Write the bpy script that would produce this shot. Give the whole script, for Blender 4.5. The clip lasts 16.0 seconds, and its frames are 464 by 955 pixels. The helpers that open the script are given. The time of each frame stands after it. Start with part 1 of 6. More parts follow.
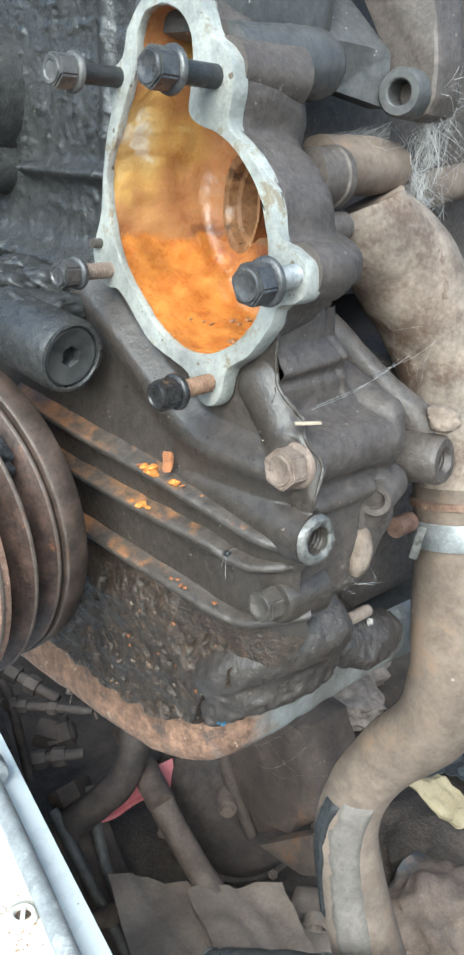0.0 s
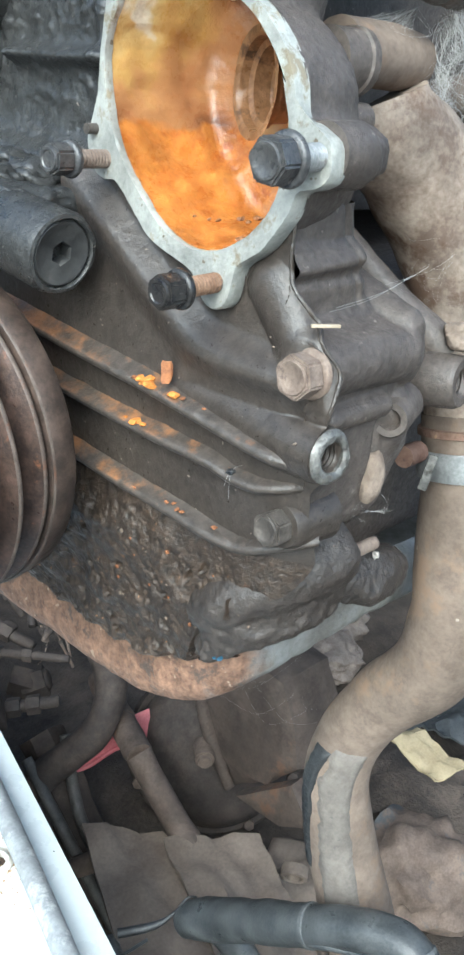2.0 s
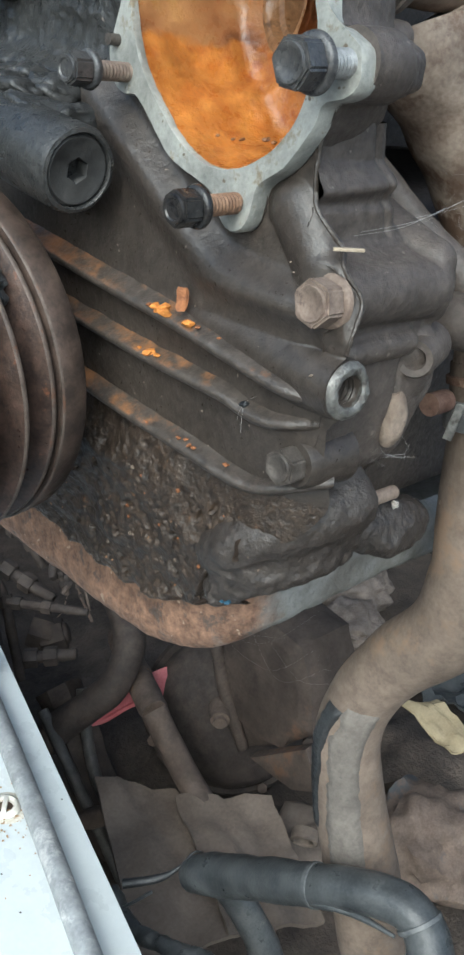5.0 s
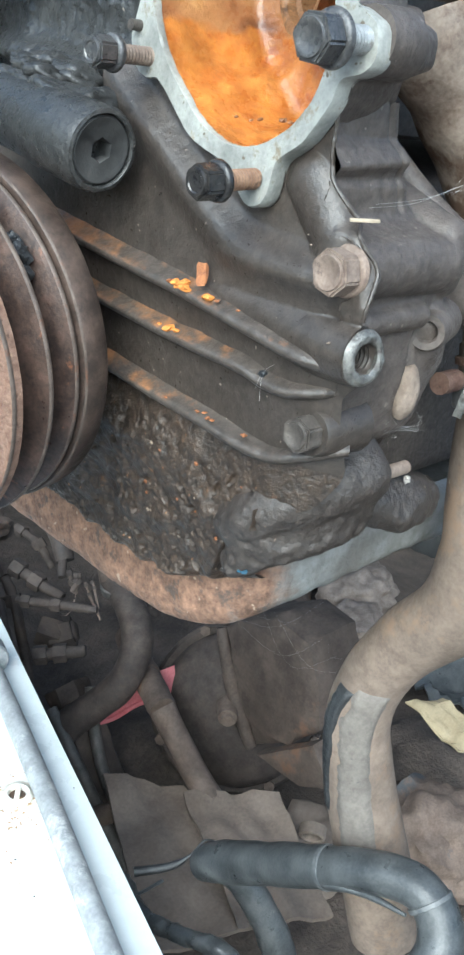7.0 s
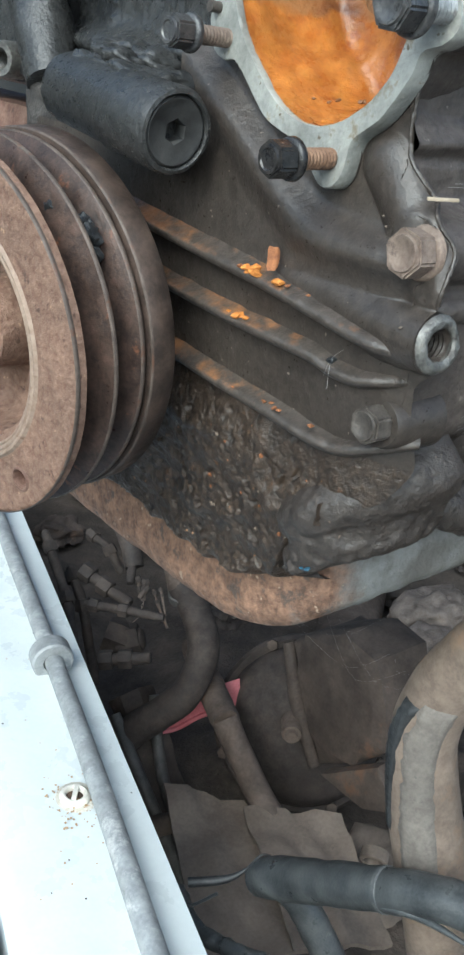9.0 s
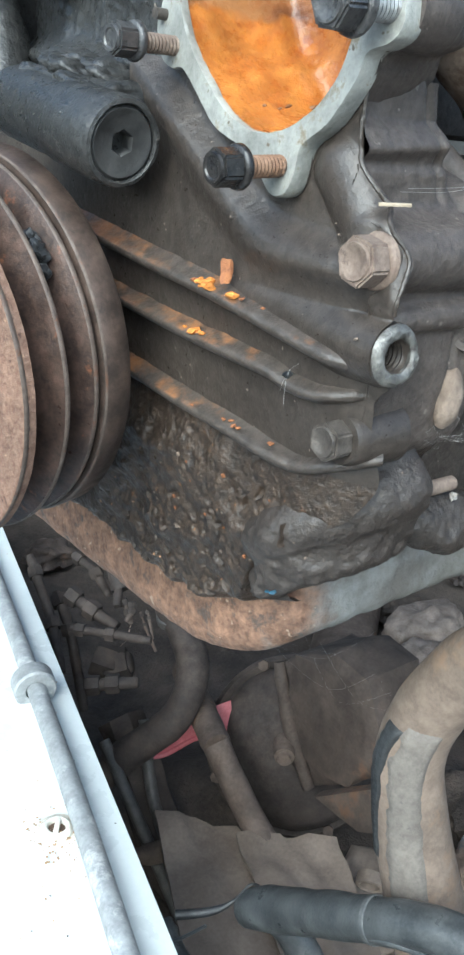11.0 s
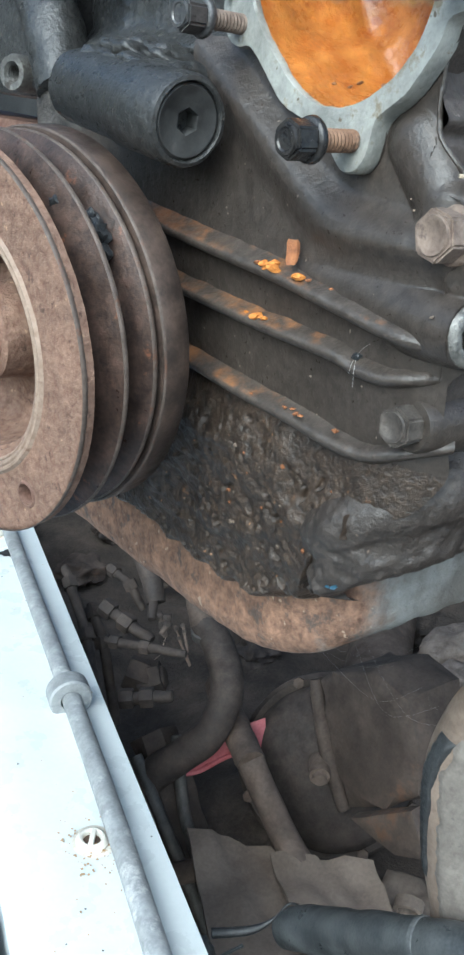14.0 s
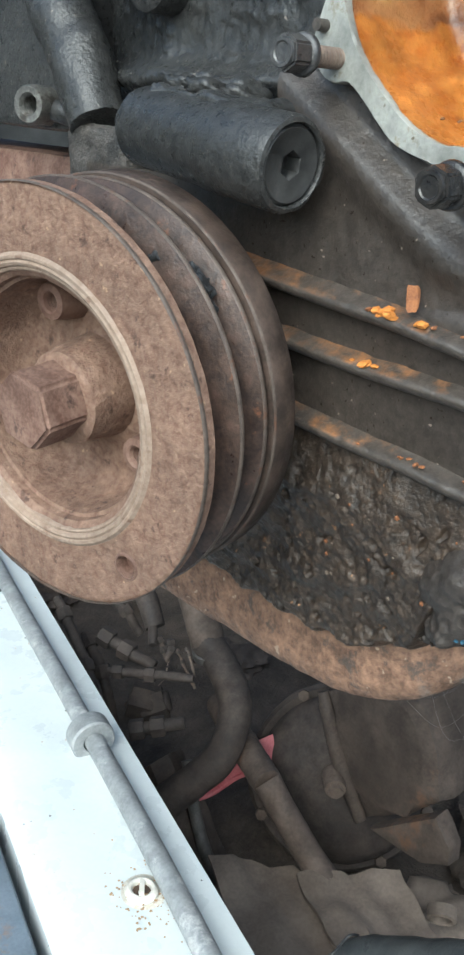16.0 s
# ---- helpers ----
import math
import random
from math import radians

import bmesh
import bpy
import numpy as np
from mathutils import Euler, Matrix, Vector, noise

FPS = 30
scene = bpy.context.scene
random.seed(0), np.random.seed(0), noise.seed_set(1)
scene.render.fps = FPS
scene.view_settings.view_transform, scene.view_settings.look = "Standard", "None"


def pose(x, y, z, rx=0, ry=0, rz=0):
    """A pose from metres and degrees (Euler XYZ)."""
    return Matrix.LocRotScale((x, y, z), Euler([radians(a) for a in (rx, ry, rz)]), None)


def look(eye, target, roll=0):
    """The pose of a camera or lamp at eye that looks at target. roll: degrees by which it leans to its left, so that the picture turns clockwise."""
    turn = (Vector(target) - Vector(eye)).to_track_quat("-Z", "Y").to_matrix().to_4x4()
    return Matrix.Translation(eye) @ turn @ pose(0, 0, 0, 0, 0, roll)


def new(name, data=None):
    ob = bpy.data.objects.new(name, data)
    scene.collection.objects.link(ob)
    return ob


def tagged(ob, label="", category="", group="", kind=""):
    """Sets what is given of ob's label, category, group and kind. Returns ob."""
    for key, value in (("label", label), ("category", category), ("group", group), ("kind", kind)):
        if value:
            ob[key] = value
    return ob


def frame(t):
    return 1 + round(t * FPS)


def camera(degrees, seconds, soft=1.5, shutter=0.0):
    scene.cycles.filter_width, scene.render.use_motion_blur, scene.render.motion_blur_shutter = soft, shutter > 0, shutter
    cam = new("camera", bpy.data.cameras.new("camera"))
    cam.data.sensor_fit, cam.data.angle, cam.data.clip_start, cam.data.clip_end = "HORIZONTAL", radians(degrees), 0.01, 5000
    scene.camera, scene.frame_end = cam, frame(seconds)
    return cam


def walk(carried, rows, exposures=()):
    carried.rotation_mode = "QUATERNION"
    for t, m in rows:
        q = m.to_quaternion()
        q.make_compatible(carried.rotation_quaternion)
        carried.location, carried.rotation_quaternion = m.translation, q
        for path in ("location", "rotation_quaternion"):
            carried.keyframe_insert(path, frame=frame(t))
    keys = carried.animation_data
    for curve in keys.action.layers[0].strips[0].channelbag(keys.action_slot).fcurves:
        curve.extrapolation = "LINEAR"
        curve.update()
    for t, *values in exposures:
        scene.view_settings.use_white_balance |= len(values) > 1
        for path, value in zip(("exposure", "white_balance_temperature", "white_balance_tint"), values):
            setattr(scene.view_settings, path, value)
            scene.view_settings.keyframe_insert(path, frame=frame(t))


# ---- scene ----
cam = camera(28.0, 16.0, 2.7)
ROWS = [
    (0.0, 0.0255, 0.0613, 0.7957, 69.22, -4.46, -45.89),
    (0.5, 0.0249, 0.0709, 0.7859, 68.42, -4.87, -45.49),
    (1.0, 0.0304, 0.0738, 0.7796, 66.82, -5.06, -45.91),
    (1.5, 0.0368, 0.0714, 0.7828, 67.27, -5.48, -47.65),
    (2.0, 0.0343, 0.0812, 0.7698, 66.94, -6.13, -46.99),
    (2.5, 0.0512, 0.0803, 0.7712, 68.08, -6.38, -48.75),
    (3.0, 0.0476, 0.0738, 0.7732, 67.79, -5.90, -48.69),
    (3.5, 0.0280, 0.0872, 0.7517, 66.79, -8.13, -44.57),
    (4.0, 0.0426, 0.0858, 0.7546, 64.57, -7.81, -43.75),
    (6.5, 0.0460, 0.0723, 0.7530, 65.59, -6.95, -44.70),
    (7.0, 0.0317, 0.0720, 0.7441, 65.73, -7.34, -44.10),
    (7.5, 0.0341, 0.0779, 0.7384, 65.69, -7.47, -42.26),
    (8.0, 0.0335, 0.0740, 0.7342, 65.85, -8.18, -40.65),
    (8.5, 0.0346, 0.0772, 0.7333, 65.97, -7.59, -39.45),
    (9.0, 0.0391, 0.0709, 0.7313, 66.39, -7.33, -38.88),
    (9.5, 0.0525, 0.0721, 0.7370, 66.78, -6.52, -39.25),
    (10.0, 0.0541, 0.0734, 0.7270, 67.03, -6.48, -39.07),
    (12.5, 0.0616, 0.0682, 0.7326, 68.58, -5.31, -40.40),
    (13.0, 0.0610, 0.0733, 0.7261, 68.81, -5.19, -40.29),
    (13.5, 0.0624, 0.0777, 0.7188, 68.90, -5.59, -39.77),
    (14.0, 0.0529, 0.0814, 0.7133, 68.85, -6.27, -37.65),
    (14.5, 0.0570, 0.0838, 0.7101, 68.82, -6.07, -37.08),
    (15.0, 0.0512, 0.0959, 0.7108, 68.94, -6.02, -37.57),
    (15.5, 0.0321, 0.1116, 0.7086, 68.76, -6.00, -38.93),
    (16.0, 0.0228, 0.1378, 0.7218, 68.98, -4.01, -42.98),
]
EXPOSURES = [(0.0, 1.43, 5600, -3), (1.0, 1.45, 5600, -3), (2.5, 1.44, 5500, -3), (3.0, 1.68, 5400, -3), (3.5, 1.66, 5330, -3), (4.0, 1.08, 5400, -3), (6.5, 0.68, 6100, 1), (7.0, 1.41, 5480, -3), (7.5, 1.08, 5450, -3), (8.0, 0.82, 5600, -3), (8.5, 0.82, 5600, -3), (9.0, 0.86, 5600, -3), (9.5, 0.7, 5850, -3), (10.0, 0.9, 5600, -3), (12.5, 1.41, 5480, -3), (13.0, 1.16, 5500, -3), (13.5, 1.1, 5450, -3), (14.0, 1.0, 5430, -3), (14.5, 0.89, 5460, -3), (15.0, 0.85, 5500, -3), (15.5, 0.84, 5650, -3), (16.0, 0.88, 5700, -3)]
walk(cam, [(t, pose(*p)) for t, *p in ROWS], EXPOSURES)

# ---- world and light ----
world = bpy.data.worlds.new("world")
scene.world = world
world.use_nodes = True
wn, wl = world.node_tree.nodes, world.node_tree.links
sky = wn.new("ShaderNodeTexSky")
sky.sky_type, sky.sun_disc = "NISHITA", False
sky.sun_elevation, sky.sun_rotation = radians(42), radians(240)
sky.dust_density, sky.air_density = 4.0, 1.0
wn["Background"].inputs["Strength"].default_value = 0.13
wl.new(sky.outputs[0], wn["Background"].inputs["Color"])
sun_data = bpy.data.lights.new("sun", "SUN")
sun_data.energy, sun_data.angle, sun_data.color = 2.0, radians(60), (1.0, 0.99, 0.98)
sun = new("sun", sun_data)
sun.matrix_world = look((-2.6, -1.2, 3.0), (0.3, 0.3, 0.6))


# ---- materials ----
def material(name, base, second, rough=0.6, metal=0.0, scale=60.0, bump=0.25, fine=600.0, spots=None, spot_amount=0.6, spot_scale=25.0, rough_var=0.15, bump_dist=0.001, flecks=None, fleck_amount=0.68, patch=0.3, patch_scale=14.0):
    """A worn surface: two colours mixed by coarse and fine noise, a third one in patches, pale flecks of dust, broad uneven soiling, uneven gloss and fine relief."""
    m = bpy.data.materials.new(name)
    m.use_nodes = True
    n, l = m.node_tree.nodes, m.node_tree.links
    p = n["Principled BSDF"]
    co = n.new("ShaderNodeTexCoord")

    def nz(sc, detail=6.0, ro=0.6):
        t = n.new("ShaderNodeTexNoise")
        t.inputs["Scale"].default_value, t.inputs["Detail"].default_value, t.inputs["Roughness"].default_value = sc, detail, ro
        l.new(co.outputs["Object"], t.inputs["Vector"])
        return t.outputs["Fac"]

    def ramp(src, a, b):
        r = n.new("ShaderNodeMapRange")
        r.inputs["From Min"].default_value, r.inputs["From Max"].default_value = a, b
        l.new(src, r.inputs["Value"])
        return r.outputs["Result"]

    def mix(fac, a, b):
        x = n.new("ShaderNodeMix")
        x.data_type = "RGBA"
        l.new(fac, x.inputs["Factor"])
        for socket, v in ((x.inputs["A"], a), (x.inputs["B"], b)):
            if isinstance(v, tuple):
                socket.default_value = (*v, 1)
            else:
                l.new(v, socket)
        return x.outputs["Result"]

    coarse, grain = nz(scale), nz(fine, 3.0)
    both = n.new("ShaderNodeMath")
    both.operation = "MULTIPLY_ADD"
    l.new(grain, both.inputs[0])
    both.inputs[1].default_value = 0.5
    l.new(coarse, both.inputs[2])
    col = mix(ramp(both.outputs[0], 0.58, 0.92), base, second)
    if spots:
        col = mix(ramp(nz(spot_scale, 8.0, 0.7), spot_amount, spot_amount + 0.08), col, spots)
    soil = n.new("ShaderNodeMix")
    soil.data_type, soil.blend_type = "RGBA", "MULTIPLY"
    soil.inputs["Factor"].default_value = 1.0
    l.new(col, soil.inputs["A"])
    tone = n.new("ShaderNodeMapRange")
    tone.inputs["From Min"].default_value, tone.inputs["From Max"].default_value = 0.34, 0.66
    tone.inputs["To Min"].default_value, tone.inputs["To Max"].default_value = 1.0 - patch, 1.0 + 0.6 * patch
    l.new(nz(patch_scale, 5.0, 0.65), tone.inputs["Value"])
    l.new(tone.outputs["Result"], soil.inputs["B"])
    col = soil.outputs["Result"]
    if flecks:
        col = mix(ramp(nz(fine * 0.35, 2.0, 0.5), fleck_amount, fleck_amount + 0.03), col, flecks)
    l.new(col, p.inputs["Base Color"])
    rr = n.new("ShaderNodeMapRange")
    rr.inputs["To Min"].default_value, rr.inputs["To Max"].default_value = max(rough - rough_var, 0.04), min(rough + rough_var, 1.0)
    rr.inputs["From Min"].default_value, rr.inputs["From Max"].default_value = 0.3, 0.7
    l.new(nz(scale * 1.7), rr.inputs["Value"])
    l.new(rr.outputs["Result"], p.inputs["Roughness"])
    p.inputs["Metallic"].default_value = metal
    b = n.new("ShaderNodeBump")
    b.inputs["Strength"].default_value, b.inputs["Distance"].default_value = bump, bump_dist
    l.new(both.outputs[0], b.inputs["Height"])
    l.new(b.outputs["Normal"], p.inputs["Normal"])
    return m


M = {}
def dusted(m):
    """Orange rust dust lying in patches on the level tops, thicker towards the pulley."""
    n, l = m.node_tree.nodes, m.node_tree.links
    p = n["Principled BSDF"]
    under = p.inputs["Base Color"].links[0].from_socket
    co = n.new("ShaderNodeTexCoord")
    geo = n.new("ShaderNodeNewGeometry")
    sep, up = n.new("ShaderNodeSeparateXYZ"), n.new("ShaderNodeSeparateXYZ")
    l.new(co.outputs["Object"], sep.inputs[0])
    l.new(geo.outputs["Normal"], up.inputs[0])
    nz = n.new("ShaderNodeTexNoise")
    nz.inputs["Scale"].default_value, nz.inputs["Detail"].default_value, nz.inputs["Roughness"].default_value = 75, 6, 0.65
    l.new(co.outputs["Object"], nz.inputs["Vector"])
    grow = n.new("ShaderNodeMath")
    grow.operation = "MULTIPLY_ADD"
    l.new(sep.outputs["Y"], grow.inputs[0])
    grow.inputs[1].default_value = 2.4
    l.new(nz.outputs["Fac"], grow.inputs[2])
    fac = n.new("ShaderNodeMapRange")
    fac.inputs["From Min"].default_value, fac.inputs["From Max"].default_value = 0.39, 0.55
    l.new(grow.outputs[0], fac.inputs["Value"])
    top = n.new("ShaderNodeMapRange")
    top.inputs["From Min"].default_value, top.inputs["From Max"].default_value = 0.35, 0.7
    l.new(up.outputs["Z"], top.inputs["Value"])
    both = n.new("ShaderNodeMath")
    both.operation = "MULTIPLY"
    l.new(fac.outputs["Result"], both.inputs[0])
    l.new(top.outputs["Result"], both.inputs[1])
    tint = n.new("ShaderNodeValToRGB")
    tint.color_ramp.elements[0].position, tint.color_ramp.elements[0].color = 0.42, (0.13, 0.075, 0.045, 1)
    tint.color_ramp.elements[1].position, tint.color_ramp.elements[1].color = 0.66, (0.27, 0.12, 0.045, 1)
    l.new(nz.outputs["Fac"], tint.inputs["Fac"])
    mx = n.new("ShaderNodeMix")
    mx.data_type = "RGBA"
    l.new(both.outputs[0], mx.inputs["Factor"])
    l.new(under, mx.inputs["A"])
    l.new(tint.outputs["Color"], mx.inputs["B"])
    l.new(mx.outputs["Result"], p.inputs["Base Color"])
    return m


M["rib"] = dusted(material("rusty_oily_rib", (0.040, 0.0325, 0.0270), (0.076, 0.0615, 0.0505), 0.42, 0.0, 240, 0.8, 700, (0.11, 0.078, 0.054), 0.66, 110, 0.14, bump_dist=0.0007, patch=0.14))
M["cast"] = material("oily_cast_metal", (0.033, 0.0265, 0.0220), (0.060, 0.0490, 0.0405), 0.38, 0.0, 300, 0.7, 900, (0.090, 0.066, 0.048), 0.665, 110, 0.13, bump_dist=0.0005, patch=0.2, patch_scale=22, flecks=(0.24, 0.20, 0.16), fleck_amount=0.735)
M["cast_dry"] = material("dusty_cast_metal", (0.060, 0.049, 0.042), (0.108, 0.088, 0.075), 0.52, 0.0, 280, 0.8, 860, (0.042, 0.033, 0.027), 0.64, 110, 0.15, bump_dist=0.0006, patch=0.18, patch_scale=22, flecks=(0.20, 0.17, 0.145), fleck_amount=0.715)
M["cast_grey"] = material("dark_grey_cast_metal", (0.052, 0.051, 0.050), (0.090, 0.087, 0.083), 0.46, 0.0, 220, 0.7, 700, (0.12, 0.105, 0.092), 0.68, 110, 0.14, bump_dist=0.0006, patch=0.12, patch_scale=20, flecks=(0.34, 0.31, 0.28), fleck_amount=0.725)
M["rail_oil"] = material("oil_coated_rail", (0.028, 0.0222, 0.0185), (0.054, 0.0435, 0.0365), 0.50, 0.0, 260, 1.0, 700, (0.062, 0.048, 0.039), 0.66, 90, 0.14, bump_dist=0.0009, patch=0.15, flecks=(0.20, 0.15, 0.11), fleck_amount=0.725)
M["black"] = material("black_oily_paint", (0.024, 0.0240, 0.0236), (0.050, 0.0490, 0.0470), 0.33, 0.0, 240, 0.8, 700, (0.080, 0.072, 0.064), 0.67, 110, 0.15, bump_dist=0.0008, patch=0.14, patch_scale=20, flecks=(0.22, 0.19, 0.16), fleck_amount=0.735)
M["black_dirt"] = material("black_caked_dirt", (0.022, 0.020, 0.018), (0.075, 0.066, 0.058), 0.6, 0.0, 120, 0.8, 700, (0.13, 0.11, 0.09), 0.64, 70, bump_dist=0.002)
M["gunk"] = material("oily_sludge", (0.020, 0.0142, 0.0102), (0.062, 0.0425, 0.0290), 0.42, 0.0, 240, 1.0, 640, (0.16, 0.082, 0.040), 0.64, 120, 0.18, bump_dist=0.0014, patch=0.3, patch_scale=34, flecks=(0.28, 0.15, 0.075), fleck_amount=0.715)
M["tar"] = material("black_tar", (0.014, 0.0145, 0.015), (0.034, 0.035, 0.036), 0.45, 0.0, 200, 0.6, 900, (0.075, 0.075, 0.073), 0.64, 90)
M["rust"] = material("rusty_steel", (0.142, 0.078, 0.052), (0.248, 0.156, 0.110), 0.78, 0.0, 260, 0.9, 760, (0.075, 0.040, 0.028), 0.585, 150, patch=0.22, patch_scale=55, flecks=(0.34, 0.22, 0.14), fleck_amount=0.70)
M["rust_dark"] = material("dark_rusty_steel", (0.11, 0.055, 0.038), (0.22, 0.135, 0.100), 0.75, 0.0, 90, 0.5, 700, (0.06, 0.033, 0.025), 0.58, 60)
M["pan_rust"] = material("rusty_pan_steel", (0.105, 0.058, 0.037), (0.265, 0.152, 0.096), 0.70, 0.0, 190, 1.0, 600, (0.075, 0.055, 0.044), 0.555, 85, flecks=(0.34, 0.25, 0.18), fleck_amount=0.70, patch=0.3, patch_scale=50)
def part_grey(m):
    """Rust colour gives way to bluish grey further along the pan, in an uneven front."""
    n, l = m.node_tree.nodes, m.node_tree.links
    p = n["Principled BSDF"]
    under = p.inputs["Base Color"].links[0].from_socket
    co, sep, nz = n.new("ShaderNodeTexCoord"), n.new("ShaderNodeSeparateXYZ"), n.new("ShaderNodeTexNoise")
    l.new(co.outputs["Object"], sep.inputs[0])
    l.new(co.outputs["Object"], nz.inputs["Vector"])
    nz.inputs["Scale"].default_value, nz.inputs["Detail"].default_value, nz.inputs["Roughness"].default_value = 45, 7, 0.65
    add, fac = n.new("ShaderNodeMath"), n.new("ShaderNodeMapRange")
    add.operation = "MULTIPLY_ADD"
    l.new(nz.outputs["Fac"], add.inputs[0])
    add.inputs[1].default_value = 0.05
    l.new(sep.outputs["X"], add.inputs[2])
    fac.inputs["From Min"].default_value, fac.inputs["From Max"].default_value = -0.082, -0.062
    l.new(add.outputs[0], fac.inputs["Value"])
    tint = n.new("ShaderNodeValToRGB")
    tint.color_ramp.elements[0].position, tint.color_ramp.elements[0].color = 0.40, (0.15, 0.14, 0.125, 1)
    tint.color_ramp.elements[1].position, tint.color_ramp.elements[1].color = 0.62, (0.27, 0.27, 0.255, 1)
    l.new(nz.outputs["Fac"], tint.inputs["Fac"])
    mx = n.new("ShaderNodeMix")
    mx.data_type = "RGBA"
    l.new(fac.outputs["Result"], mx.inputs["Factor"])
    l.new(under, mx.inputs["A"])
    l.new(tint.outputs["Color"], mx.inputs["B"])
    l.new(mx.outputs["Result"], p.inputs["Base Color"])
    return m


part_grey(M["pan_rust"])
M["ring"] = material("worn_pale_ring", (0.225, 0.158, 0.114), (0.320, 0.240, 0.184), 0.78, 0.0, 200, 0.4, 700, (0.16, 0.095, 0.065), 0.58, 120, patch=0.2)
M["edge"] = material("worn_lit_steel_edge", (0.072, 0.053, 0.042), (0.135, 0.104, 0.084), 0.6, 0.1, 160, 0.4, 700, (0.12, 0.060, 0.037), 0.56, 90)
M["plug"] = material("matt_black_plug", (0.020, 0.020, 0.020), (0.050, 0.049, 0.047), 0.55, 0.0, 80, 0.4, 500, (0.085, 0.078, 0.07), 0.64, 50)
M["tape_worn"] = material("worn_black_tape", (0.055, 0.058, 0.060), (0.13, 0.133, 0.13), 0.45, 0.0, 80, 0.3, 500)
M["groove"] = material("worn_groove_steel", (0.032, 0.0215, 0.0175), (0.092, 0.057, 0.043), 0.42, 0.15, 140, 0.4, 700, (0.22, 0.092, 0.046), 0.62, 80, patch=0.4, patch_scale=30)
M["damper"] = material("dark_damper_ring", (0.040, 0.029, 0.024), (0.092, 0.064, 0.050), 0.45, 0.1, 110, 0.4, 600, (0.24, 0.095, 0.042), 0.635, 60, patch=0.4)
M["alu"] = material("corroded_gasket_face", (0.25, 0.252, 0.230), (0.39, 0.388, 0.352), 0.5, 0.1, 110, 0.5, 600, (0.19, 0.16, 0.11), 0.545, 90, flecks=(0.12, 0.095, 0.065), fleck_amount=0.685, patch=0.35, patch_scale=45)
M["alu_dark"] = material("dull_corroded_metal", (0.080, 0.077, 0.071), (0.195, 0.188, 0.172), 0.42, 0.35, 220, 0.7, 800, (0.055, 0.047, 0.040), 0.53, 150, patch=0.3)
M["corrosion"] = material("white_corrosion_crust", (0.50, 0.44, 0.34), (0.68, 0.64, 0.57), 0.4, 0.0, 120, 0.6, 600, (0.45, 0.22, 0.08), 0.56, 80)
M["port"] = material("brown_stained_bore", (0.16, 0.075, 0.030), (0.34, 0.18, 0.085), 0.35, 0.0, 90, 0.5, 600, (0.07, 0.035, 0.018), 0.56, 70)
M["white"] = material("white_car_paint", (0.60, 0.635, 0.635), (0.65, 0.682, 0.678), 0.32, 0.0, 12, 0.04, 300, (0.56, 0.57, 0.55), 0.68, 9, patch=0.06)
M["halo"] = material("rusty_stained_paint", (0.52, 0.46, 0.36), (0.68, 0.68, 0.64), 0.5, 0.0, 150, 0.2, 700, (0.36, 0.22, 0.11), 0.54, 150)
M["galv"] = material("galvanised_steel", (0.22, 0.225, 0.225), (0.38, 0.385, 0.38), 0.42, 0.4, 120, 0.3, 700, (0.15, 0.125, 0.105), 0.56, 60, patch=0.35)
M["galv_dull"] = material("flaking_galvanised_steel", (0.24, 0.25, 0.255), (0.36, 0.37, 0.37), 0.5, 0.2, 90, 0.4, 400, (0.52, 0.52, 0.51), 0.56, 42, patch=0.25, patch_scale=30)
M["bolt_black"] = material("oily_black_bolt", (0.045, 0.046, 0.05), (0.13, 0.125, 0.12), 0.34, 0.4, 150, 0.4, 900, (0.22, 0.18, 0.14), 0.64, 90)
M["bolt_grey"] = material("dusty_grey_bolt", (0.060, 0.060, 0.060), (0.150, 0.143, 0.132), 0.5, 0.3, 150, 0.4, 900, (0.22, 0.19, 0.155), 0.64, 90)
M["bolt_oil"] = material("oil_wet_bolt", (0.018, 0.018, 0.02), (0.06, 0.055, 0.05), 0.18, 0.3, 150, 0.5, 700, (0.26, 0.16, 0.09), 0.66, 110)
M["bolt_dark"] = material("dark_dusty_bolt", (0.048, 0.040, 0.034), (0.115, 0.098, 0.083), 0.5, 0.1, 150, 0.5, 700, (0.15, 0.115, 0.09), 0.62, 90)
M["bolt_rust"] = material("dusty_rusted_bolt", (0.14, 0.100, 0.077), (0.26, 0.20, 0.158), 0.7, 0.1, 150, 0.5, 700, (0.09, 0.062, 0.048), 0.56, 90)
M["bolt_orange"] = material("orange_rusted_shank", (0.15, 0.078, 0.043), (0.29, 0.175, 0.108), 0.70, 0.0, 200, 0.5, 900, (0.065, 0.040, 0.028), 0.50, 130, patch=0.35)
M["hose"] = material("dusty_rubber_hose", (0.132, 0.098, 0.074), (0.198, 0.151, 0.116), 0.8, 0.0, 110, 0.4, 500, (0.210, 0.143, 0.096), 0.565, 22, flecks=(0.32, 0.27, 0.22), fleck_amount=0.775, patch=0.3, patch_scale=12)
M["elbow"] = material("corroded_elbow_metal", (0.160, 0.114, 0.085), (0.350, 0.283, 0.226), 0.72, 0.1, 60, 0.7, 450, (0.120, 0.072, 0.046), 0.54, 34, flecks=(0.42, 0.37, 0.33), fleck_amount=0.77, patch=0.45, patch_scale=16)
